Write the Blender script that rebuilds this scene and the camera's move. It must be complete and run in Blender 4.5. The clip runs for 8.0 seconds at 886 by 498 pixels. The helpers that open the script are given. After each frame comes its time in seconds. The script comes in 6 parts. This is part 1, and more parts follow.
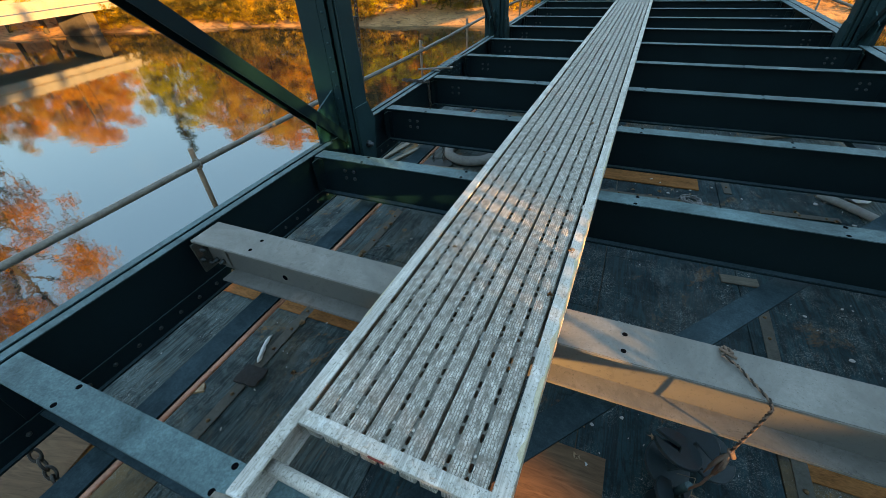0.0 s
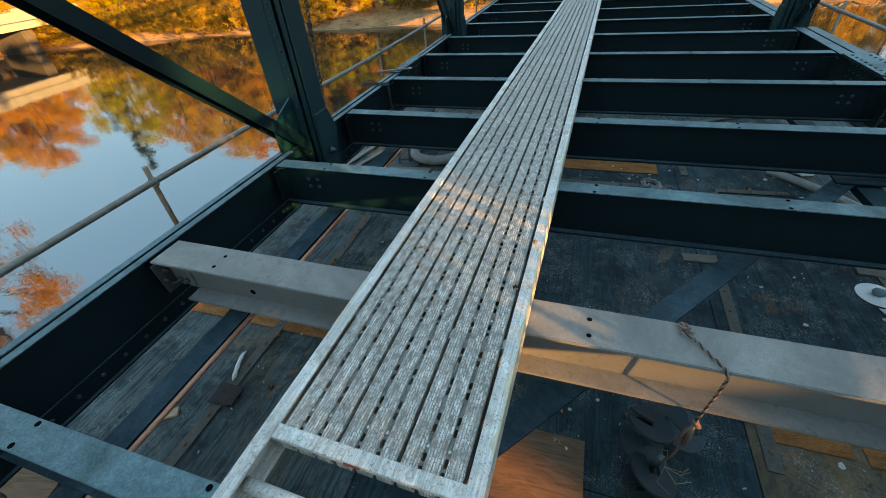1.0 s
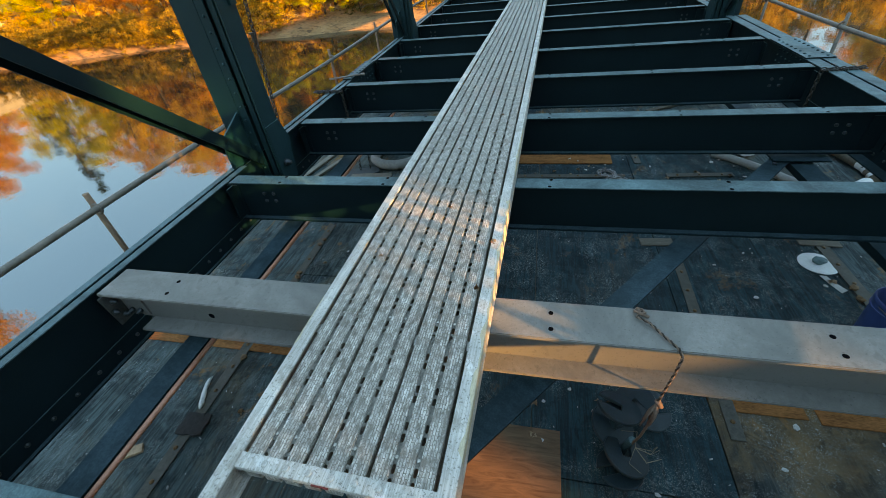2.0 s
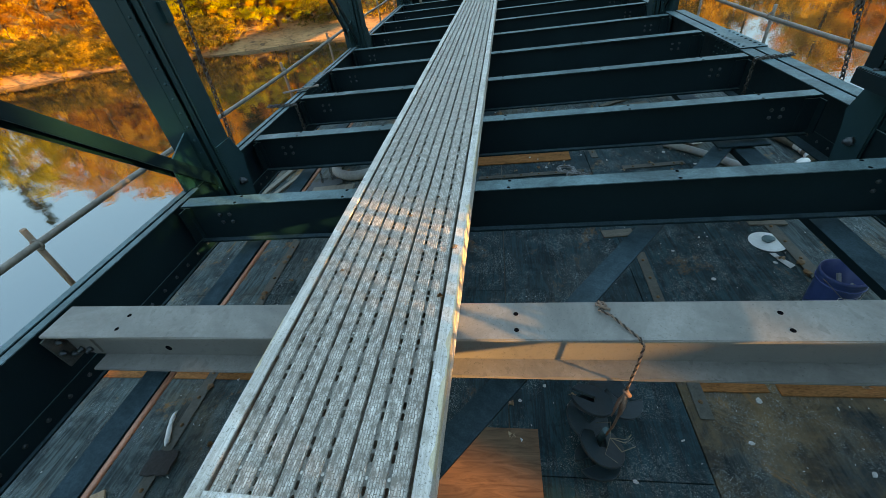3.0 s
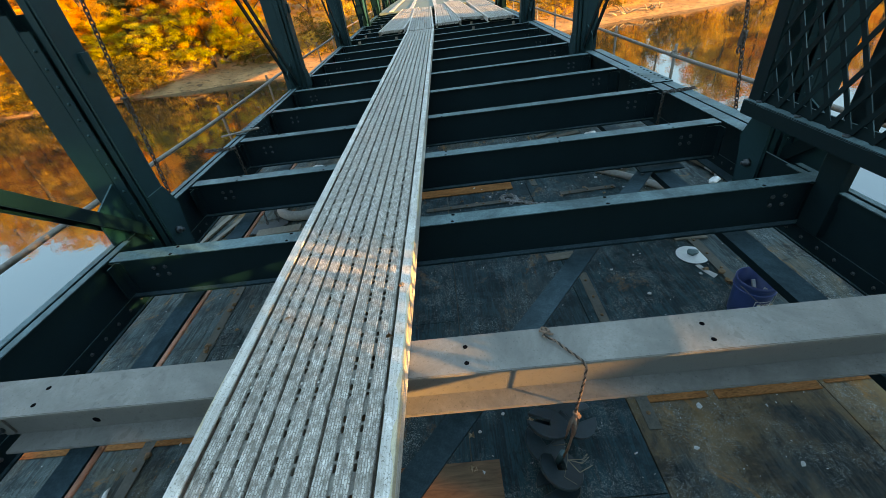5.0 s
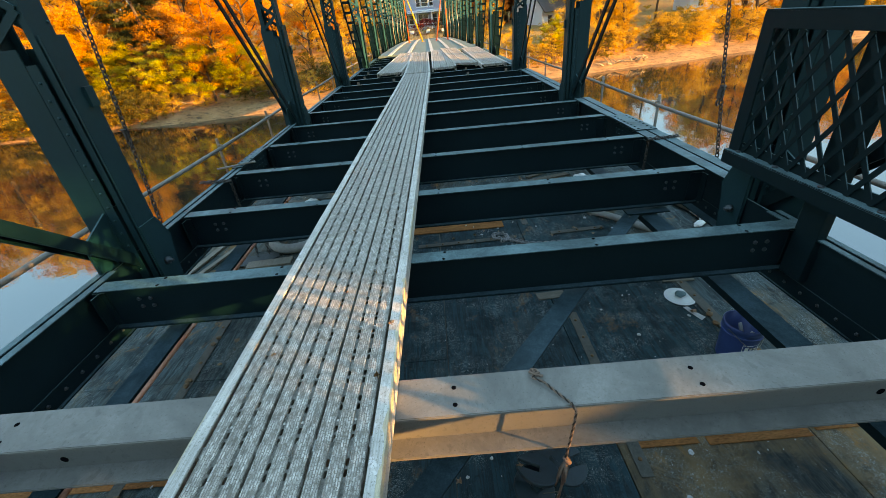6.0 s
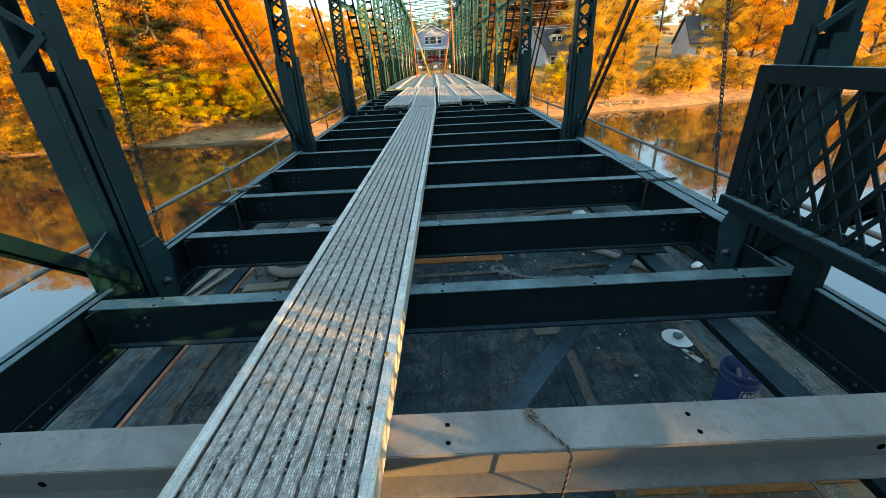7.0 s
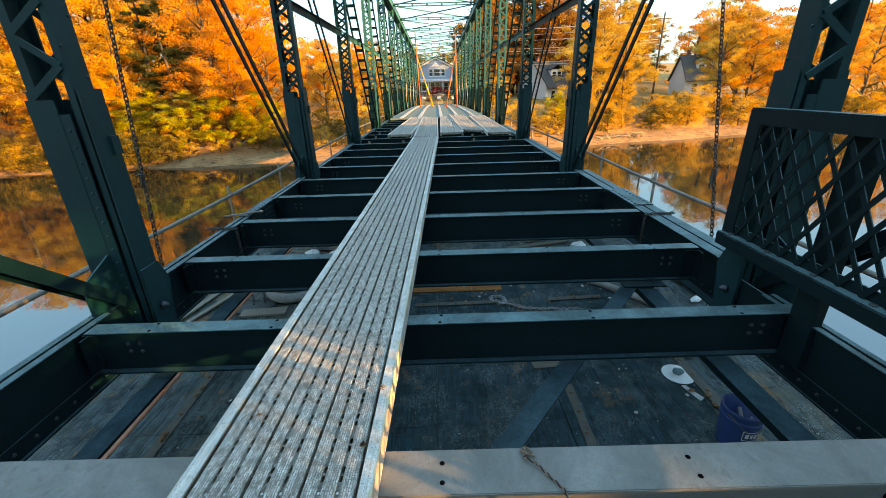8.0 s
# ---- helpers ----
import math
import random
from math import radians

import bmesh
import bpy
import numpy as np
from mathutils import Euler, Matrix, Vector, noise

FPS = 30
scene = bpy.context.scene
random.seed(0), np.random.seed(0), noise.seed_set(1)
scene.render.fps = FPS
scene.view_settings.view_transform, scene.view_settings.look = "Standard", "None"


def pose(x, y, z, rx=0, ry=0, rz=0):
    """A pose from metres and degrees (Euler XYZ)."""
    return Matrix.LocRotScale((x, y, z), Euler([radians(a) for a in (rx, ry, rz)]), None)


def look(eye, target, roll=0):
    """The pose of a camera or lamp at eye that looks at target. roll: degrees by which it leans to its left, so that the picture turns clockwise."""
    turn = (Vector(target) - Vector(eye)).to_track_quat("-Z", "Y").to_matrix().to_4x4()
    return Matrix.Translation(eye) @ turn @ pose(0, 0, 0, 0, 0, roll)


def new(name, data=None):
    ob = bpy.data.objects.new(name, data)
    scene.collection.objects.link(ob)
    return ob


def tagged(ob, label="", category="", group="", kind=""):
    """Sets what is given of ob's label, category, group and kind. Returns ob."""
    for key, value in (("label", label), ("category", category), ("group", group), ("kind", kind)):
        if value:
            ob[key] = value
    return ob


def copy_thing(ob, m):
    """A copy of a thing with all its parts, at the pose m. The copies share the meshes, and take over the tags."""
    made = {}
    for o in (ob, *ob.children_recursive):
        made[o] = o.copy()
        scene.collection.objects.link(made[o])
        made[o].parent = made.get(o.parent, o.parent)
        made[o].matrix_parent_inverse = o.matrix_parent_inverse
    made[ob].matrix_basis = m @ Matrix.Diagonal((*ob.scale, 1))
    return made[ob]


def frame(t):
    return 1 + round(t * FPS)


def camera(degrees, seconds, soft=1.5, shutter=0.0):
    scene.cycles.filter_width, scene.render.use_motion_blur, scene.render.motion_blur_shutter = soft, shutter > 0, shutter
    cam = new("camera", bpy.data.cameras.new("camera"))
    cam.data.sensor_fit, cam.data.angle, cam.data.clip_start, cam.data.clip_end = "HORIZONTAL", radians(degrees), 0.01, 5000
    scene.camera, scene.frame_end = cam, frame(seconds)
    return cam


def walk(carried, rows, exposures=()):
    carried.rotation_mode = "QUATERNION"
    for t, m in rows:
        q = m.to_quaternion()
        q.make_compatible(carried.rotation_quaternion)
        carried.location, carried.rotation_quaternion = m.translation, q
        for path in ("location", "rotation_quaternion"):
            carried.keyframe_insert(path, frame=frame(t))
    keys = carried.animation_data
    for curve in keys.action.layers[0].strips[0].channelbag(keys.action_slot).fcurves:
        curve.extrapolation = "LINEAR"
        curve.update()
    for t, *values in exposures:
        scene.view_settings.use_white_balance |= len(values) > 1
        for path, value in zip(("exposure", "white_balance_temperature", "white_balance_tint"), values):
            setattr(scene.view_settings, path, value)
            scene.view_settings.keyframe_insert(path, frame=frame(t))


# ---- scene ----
cam = camera(95.58, 8.0, soft=0.42)
PATH = [
    (0, (-0.2839, -1.3552, 1.4566), (-0.9475, 0.0874, 0.2407), -3.30),
    (0.5, (-0.2524, -1.3513, 1.4645), (-0.8649, 0.1120, 0.2465), -4.32),
    (1, (-0.2212, -1.3452, 1.4685), (-0.7794, 0.1337, 0.2433), -5.31),
    (1.5, (-0.1890, -1.3294, 1.4784), (-0.6800, 0.1686, 0.2475), -6.16),
    (3, (-0.0932, -1.2811, 1.4760), (-0.3955, 0.2678, 0.2474), -8.75),
    (3.5, (-0.0610, -1.2641, 1.4684), (-0.2899, 0.2971, 0.2394), -9.39),
    (4, (-0.0340, -1.2687, 1.4824), (-0.2007, 0.3057, 0.2604), -9.66),
    (4.5, (-0.0317, -1.2800, 1.5095), (-0.1421, 0.3214, 0.3165), -9.24),
    (6, (-0.0273, -1.2932, 1.5522), (-0.0412, 0.4411, 0.5562), -5.48),
    (6.5, (-0.0355, -1.2966, 1.5680), (-0.0407, 0.4722, 0.6345), -4.01),
    (7, (-0.0326, -1.2988, 1.5830), (-0.0296, 0.5024, 0.7137), -2.82),
    (7.5, (-0.0296, -1.2960, 1.6016), (-0.0231, 0.5318, 0.7899), -2.10),
    (8, (-0.0260, -1.2985, 1.6210), (-0.0162, 0.5556, 0.8711), -1.55),
]
walk(cam, [(t, look(eye, target, roll)) for t, eye, target, roll in PATH], exposures=[(0.0, 3.02, 28000, 11), (4.5, 3.18, 33000, 11), (8.0, 3.04, 22500, 6)])

# ---- light ----
SUN_FROM = Vector((1.0, -0.45, 0.19)).normalized()
world = bpy.data.worlds.new("sky")
scene.world = world
world.use_nodes = True
wn = world.node_tree.nodes
sky = wn.new("ShaderNodeTexSky")
sky.sky_type = "NISHITA"
sky.sun_disc = False
sky.sun_elevation = math.asin(SUN_FROM.z)
sky.sun_rotation = math.atan2(SUN_FROM.x, SUN_FROM.y)
sky.altitude = 4000
sky.air_density, sky.dust_density, sky.ozone_density = 0.7, 0.0, 1.5
# brightness is evened by hand over the whole sky, so the horizon isn't white
grey, power, even = wn.new("ShaderNodeRGBToBW"), wn.new("ShaderNodeMath"), wn.new("ShaderNodeVectorMath")
power.operation, even.operation = "POWER", "SCALE"
power.inputs[1].default_value = -0.95
world.node_tree.links.new(sky.outputs[0], grey.inputs[0])
world.node_tree.links.new(grey.outputs[0], power.inputs[0])
world.node_tree.links.new(sky.outputs[0], even.inputs[0])
world.node_tree.links.new(power.outputs[0], even.inputs["Scale"])
deep = wn.new("ShaderNodeHueSaturation")
deep.inputs["Saturation"].default_value = 1.16
world.node_tree.links.new(even.outputs[0], deep.inputs["Color"])
world.node_tree.links.new(deep.outputs[0], wn["Background"].inputs[0])
wn["Background"].inputs[1].default_value = 0.205

sun = new("sun", bpy.data.lights.new("sun", "SUN"))
sun.data.energy, sun.data.angle, sun.data.color = 2.45, radians(0.6), (1.0, 0.72, 0.47)
sun.matrix_basis = look(SUN_FROM * 50, (0, 0, 0))


# ---- materials ----
class Nodes:
    """A small node-graph writer round one material."""

    def __init__(self, name, rough=0.6, metal=0.0, color=(0.5, 0.5, 0.5)):
        self.m = bpy.data.materials.new(name)
        self.m.use_nodes = True
        self.t = self.m.node_tree
        self.b = self.t.nodes["Principled BSDF"]
        self.b.inputs["Roughness"].default_value = rough
        self.b.inputs["Metallic"].default_value = metal
        self.b.inputs["Base Color"].default_value = (*color, 1)

    def node(self, kind, **values):
        n = self.t.nodes.new(kind)
        for k, v in values.items():
            n.inputs[k].default_value = v
        return n

    def link(self, a, b):
        self.t.links.new(a, b)

    def coords(self, scale=(1, 1, 1), world_space=False):
        if world_space:
            src = self.t.nodes.new("ShaderNodeNewGeometry").outputs["Position"]
        else:
            src = self.t.nodes.new("ShaderNodeTexCoord").outputs["Object"]
        mp = self.t.nodes.new("ShaderNodeMapping")
        mp.inputs["Scale"].default_value = scale
        self.link(src, mp.inputs["Vector"])
        return mp.outputs[0]

    def noise(self, vec, scale, detail=6, rough=0.6, distort=0.0):
        n = self.node("ShaderNodeTexNoise", Scale=scale, Detail=detail, Roughness=rough, Distortion=distort)
        self.link(vec, n.inputs["Vector"])
        return n.outputs["Fac"]

    def ramp(self, fac, stops):
        r = self.t.nodes.new("ShaderNodeValToRGB")
        el = r.color_ramp.elements
        while len(el) < len(stops):
            el.new(0.5)
        for e, (p, c) in zip(el, stops):
            e.position = p
            e.color = (*c, 1) if len(c) == 3 else c
        self.link(fac, r.inputs[0])
        return r.outputs["Color"]

    def mix(self, fac, a, b, mode="MIX"):
        n = self.t.nodes.new("ShaderNodeMixRGB")
        n.blend_type = mode
        for socket, v in zip(n.inputs, (fac, a, b)):
            if isinstance(v, bpy.types.NodeSocket):
                self.link(v, socket)
            elif isinstance(v, tuple):
                socket.default_value = (*v, 1)
            else:
                socket.default_value = v
        return n.outputs[0]

    def math(self, op, a, b=0.0):
        n = self.t.nodes.new("ShaderNodeMath")
        n.operation = op
        for socket, v in zip(n.inputs, (a, b)):
            if isinstance(v, bpy.types.NodeSocket):
                self.link(v, socket)
            else:
                socket.default_value = v
        return n.outputs[0]

    def bump(self, height, strength=0.3, distance=0.005):
        n = self.node("ShaderNodeBump", Strength=strength, Distance=distance)
        self.link(height, n.inputs["Height"])
        self.link(n.outputs[0], self.b.inputs["Normal"])

    def color(self, c):
        self.link(c, self.b.inputs["Base Color"])

    def rough(self, r):
        self.link(r, self.b.inputs["Roughness"])




def steel_paint(name, dark, light, rough=0.42, dust_sheen=(0.16, 0.19, 0.19), dust_sheen_amount=0.35, spots=None):
    n = Nodes(name, rough)
    v = n.coords(world_space=True)
    base = n.mix(n.noise(v, 2.2), dark, light)
    # Tops are painted paler for the sky's sheen, broken by dust flecks.
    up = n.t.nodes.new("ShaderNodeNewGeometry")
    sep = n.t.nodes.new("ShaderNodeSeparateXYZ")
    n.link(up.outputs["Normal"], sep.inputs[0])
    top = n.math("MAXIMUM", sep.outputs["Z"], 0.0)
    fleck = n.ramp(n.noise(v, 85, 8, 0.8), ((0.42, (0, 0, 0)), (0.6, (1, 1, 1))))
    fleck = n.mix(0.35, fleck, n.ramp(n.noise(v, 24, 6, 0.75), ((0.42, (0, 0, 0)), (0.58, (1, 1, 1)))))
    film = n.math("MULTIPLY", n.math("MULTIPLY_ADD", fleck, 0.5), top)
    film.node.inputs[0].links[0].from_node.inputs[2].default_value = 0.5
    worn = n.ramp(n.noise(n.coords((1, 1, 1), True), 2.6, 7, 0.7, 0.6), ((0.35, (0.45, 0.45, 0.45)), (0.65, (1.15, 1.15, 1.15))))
    skin = n.mix(n.math("MULTIPLY", film, dust_sheen_amount), base, n.mix(1.0, worn, dust_sheen, "MULTIPLY"))
    if spots:
        where = n.ramp(n.noise(v, 1.3, 3), ((0.46, (0, 0, 0)), (0.6, (1, 1, 1))))
        blot = n.ramp(n.noise(n.coords((1, 0.6, 1), True), 26, 2, 0.4, 0.0), ((0.6, (0, 0, 0)), (0.64, (1, 1, 1))))
        skin = n.mix(n.math("MULTIPLY", n.math("MULTIPLY", blot, where), 0.32), skin, spots)
        wash = n.ramp(n.noise(n.coords((0.6, 1, 1), True), 3.0, 6, 0.7, 0.8), ((0.45, (0, 0, 0)), (0.65, (0.35, 0.35, 0.35))))
        skin = n.mix(wash, skin, tuple(c * 1.6 for c in spots))
        speck = n.ramp(n.noise(v, 75, 4, 0.7), ((0.6, (0, 0, 0)), (0.66, (0.6, 0.6, 0.6))))
        skin = n.mix(speck, skin, spots)
    n.color(skin)
    n.rough(n.math("MULTIPLY_ADD", n.noise(v, 14), 0.3))
    n.b.inputs["Roughness"].links[0].from_node.inputs[2].default_value = rough - 0.15
    n.bump(n.noise(v, 60, 4), 0.12, 0.002)
    n.b.inputs["Specular IOR Level"].default_value = 0.09
    return n.m


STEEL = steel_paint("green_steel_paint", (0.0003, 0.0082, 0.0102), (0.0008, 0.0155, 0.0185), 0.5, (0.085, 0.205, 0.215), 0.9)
# Same green with dimmer tops: shade below the floor is in the colour.
STEEL_LOW = steel_paint("shaded_green_paint", (0.0003, 0.0082, 0.0102), (0.0008, 0.0155, 0.0185), 0.5, (0.028, 0.085, 0.1), 0.85)
# Paler weathered green with the sun on the far truss mixed in.
STEEL_FAR = steel_paint("sunlit_weathered_paint", (0.012, 0.07, 0.074), (0.03, 0.15, 0.15), 0.5)
# Brighter copy for the near posts: sky light on them is mixed in.
STEEL_POST = steel_paint("skylit_green_paint", (0.0006, 0.02, 0.024), (0.0015, 0.036, 0.041), 0.42, (0.03, 0.15, 0.16), 0.9)
PRIMER = steel_paint("grey_primer", (0.125, 0.113, 0.101), (0.17, 0.155, 0.139), 0.5, (0.28, 0.255, 0.23), 0.6, (0.085, 0.08, 0.072))


def plain(name, color, rough=0.6, metal=0.0, vary=0.3, scale=8.0, bump=0.15, stretch=(1, 1, 1), gloss=0.5):
    n = Nodes(name, rough, metal)
    n.b.inputs["Specular IOR Level"].default_value = gloss
    v = n.coords(stretch)
    d = tuple(c * (1 - vary) for c in color)
    l = tuple(min(1.0, c * (1 + vary)) for c in color)
    f = n.mix(0.5, n.noise(v, scale), n.noise(v, scale * 7, 3))
    n.color(n.ramp(f, ((0.3, d), (0.7, l))))
    n.bump(n.noise(v, scale * 9, 4), bump, 0.003)
    return n.m


def plank_material(name, tread):
    """Weathered mill-finish aluminium; the tread has rows of small raised dashes along the length."""
    n = Nodes(name, 0.55, 0.1)
    v = n.coords()
    grey = n.ramp(n.noise(v, 3.0, 8, 0.65), ((0.35, (0.33, 0.28, 0.24)), (0.62, (0.66, 0.57, 0.5))))
    streak = n.noise(n.coords((40, 1.2, 30)), 3.0, 6, 0.7)
    grey = n.mix(0.45, grey, n.ramp(streak, ((0.38, (0.2, 0.175, 0.155)), (0.62, (0.7, 0.63, 0.57)))))
    blot = n.ramp(n.noise(v, 9, 5, 0.65, 0.3), ((0.6, (0, 0, 0)), (0.63, (1, 1, 1))))
    grey = n.mix(n.math("MULTIPLY", blot, 0.5), grey, (0.74, 0.71, 0.68))
    dirt = n.ramp(n.noise(n.coords((1.3, 1, 1)), 5.0, 8, 0.75), ((0.52, (0, 0, 0)), (0.64, (1, 1, 1))))
    grey = n.mix(n.math("MULTIPLY", dirt, 0.6), grey, (0.21, 0.155, 0.11))
    pit = n.ramp(n.noise(v, 120, 4, 0.7), ((0.36, (1, 1, 1)), (0.44, (0, 0, 0))))
    if tread:
        br = n.node("ShaderNodeTexBrick", Scale=1.0)
        br.offset = 0.5
        for k, val in (("Brick Width", 0.034), ("Row Height", 0.0105), ("Mortar Size", 0.0022), ("Mortar Smooth", 0.8)):
            br.inputs[k].default_value = val
        br.inputs["Color1"].default_value = (1, 1, 1, 1)
        br.inputs["Color2"].default_value = (0.55, 0.55, 0.55, 1)
        br.inputs["Mortar"].default_value = (0, 0, 0, 1)
        turn = n.node("ShaderNodeMapping")
        turn.inputs["Rotation"].default_value = (0, 0, radians(90))
        wob = n.node("ShaderNodeTexNoise", Scale=60.0, Detail=2.0)
        n.link(v, wob.inputs["Vector"])
        shift = n.mix(0.009, v, wob.outputs["Color"], "ADD")
        n.link(shift, turn.inputs["Vector"])
        n.link(turn.outputs[0], br.inputs["Vector"])
        worn = n.ramp(n.noise(n.coords((1, 0.5, 1)), 38, 5, 0.7), ((0.4, (0.0, 0.0, 0.0)), (0.6, (1, 1, 1))))
        dash = n.math("MULTIPLY", br.outputs["Color"], worn)
        low = n.mix(1.0, grey, (0.4, 0.36, 0.33), "MULTIPLY")
        high = n.mix(0.42, grey, (0.92, 0.8, 0.7))
        grey = n.mix(dash, low, high)
        n.bump(dash, 0.9, 0.003)
    else:
        n.bump(streak, 0.25, 0.002)
    grey = n.mix(n.math("MULTIPLY", pit, 0.75), grey, (0.1, 0.085, 0.07))
    n.color(grey)
    return n.m


TAPE = plain("torn_tape", (0.5, 0.38, 0.26), 0.8, 0, 0.35, 14, 0.4, (6, 1, 1))
TREAD = plank_material("aluminium_tread", True)
ALU = plank_material("aluminium_rail", False)
WEB = plain("soiled_aluminium", (0.25, 0.215, 0.18), 0.7, 0.1, 0.55, 16, 0.4)
GALV = plain("galvanised_pipe", (0.17, 0.135, 0.11), 0.55, 0.3, 0.5, 9)
RUSTPIPE = plain("rusty_pipe", (0.22, 0.12, 0.075), 0.6, 0.4, 0.4, 10)
CHAIN = plain("dark_chain", (0.04, 0.034, 0.03), 0.5, 0.5, 0.5, 20)
COPPER = plain("copper_pipe", (0.55, 0.19, 0.12), 0.42, 0.3, 0.25, 9)
ROPE_DARK = plain("dark_rope_yarn", (0.035, 0.02, 0.014), 0.9, 0, 0.5, 60, 0.6)
ROPE = plain("brown_rope", (0.19, 0.105, 0.075), 0.9, 0, 0.5, 60, 0.6)
# Flat black discs in this colour stand in for the dark of holes.
BLACK = plain("hole_black", (0.004, 0.004, 0.005), 0.9, 0, 0.1, gloss=0.0)
RUST = plain("rusty_steel", (0.16, 0.075, 0.035), 0.8, 0.1, 0.5, 14)
BLUE = plain("blue_plastic", (0.001, 0.048, 0.16), 0.4, 0, 0.15, 6, 0.05)
WHITE = plain("white_plastic", (0.6, 0.6, 0.58), 0.6, 0, 0.15, 9)
TEAL_CAP = plain("teal_lump", (0.05, 0.14, 0.15), 0.7, 0, 0.2, 12)
RED = plain("red_paint", (0.2, 0.025, 0.02), 0.6, 0, 0.4, 20)
ORANGE = plain("orange_steel", (0.7, 0.12, 0.03), 0.5, 0, 0.15, 6)
YELLOW = plain("yellow_steel", (0.75, 0.33, 0.02), 0.5, 0, 0.15, 6)
STRAP_DARK = plain("scuffed_plate", (0.055, 0.06, 0.058), 0.6, 0.3, 0.7, 22, 0.3)
# Piers are darkened: the deck's shade is put into their colour.
PIER_SHADE = plain("shaded_pier_stone", (0.07, 0.055, 0.045), 0.9, 0, 0.4, 2, 0.4)
CONCRETE = plain("concrete", (0.27, 0.235, 0.19), 0.85, 0, 0.25, 1.2, 0.2)
ASPHALT = plain("asphalt", (0.06, 0.058, 0.055), 0.9, 0, 0.3, 3, 0.2)
BARK = plain("bark", (0.07, 0.05, 0.035), 0.95, 0, 0.5, 5, 0.8, (3, 3, 0.6))
DRIFT = plain("driftwood", (0.3, 0.22, 0.14), 0.9, 0, 0.4, 6, 0.4)
# White siding with bluish shade mixed into its colour.
SIDING_SHADED = plain("shaded_siding", (0.3, 0.35, 0.42), 0.7, 0, 0.06, 3, 0.1, (1, 1, 8))
WHITESIDING = plain("white_siding", (0.62, 0.63, 0.63), 0.7, 0, 0.06, 3, 0.1, (1, 1, 8))
TRIM = plain("white_trim", (0.75, 0.75, 0.74), 0.6, 0, 0.05, 4, 0.05)
ROOF = plain("dark_shingle", (0.075, 0.065, 0.06), 0.9, 0, 0.4, 6, 0.4, (1, 1, 3))
BRICKRED = plain("chimney_brick", (0.25, 0.09, 0.06), 0.9, 0, 0.3, 9, 0.4)
DARKWOOD = plain("dark_brown", (0.1, 0.08, 0.06), 0.85, 0, 0.5, 7, 0.4, (1, 6, 1))
PALEWOOD = plain("pale_timber", (0.38, 0.3, 0.2), 0.8, 0, 0.3, 7, 0.3, (6, 1, 1))
HOSE = plain("grey_hose", (0.2, 0.2, 0.19), 0.7, 0, 0.3, 30, 0.4)
HOSE_DARK = plain("dark_rubber", (0.03, 0.045, 0.048), 0.8, 0, 0.4, 18, 0.3)
LEAF = plain("dry_leaf", (0.36, 0.2, 0.12), 0.85, 0, 0.45, 30, 0.4)
SCRAP = plain("pale_scrap", (0.36, 0.35, 0.33), 0.8, 0, 0.3, 20, 0.2)
# Sun on the wires is painted in as a pale gold.
WIRE_SUNLIT = plain("wire", (0.55, 0.5, 0.42), 0.5, 0.2, 0.2)

glass = Nodes("window_glass", 0.06, 0.0, (0.02, 0.025, 0.03))
GLASS = glass.m


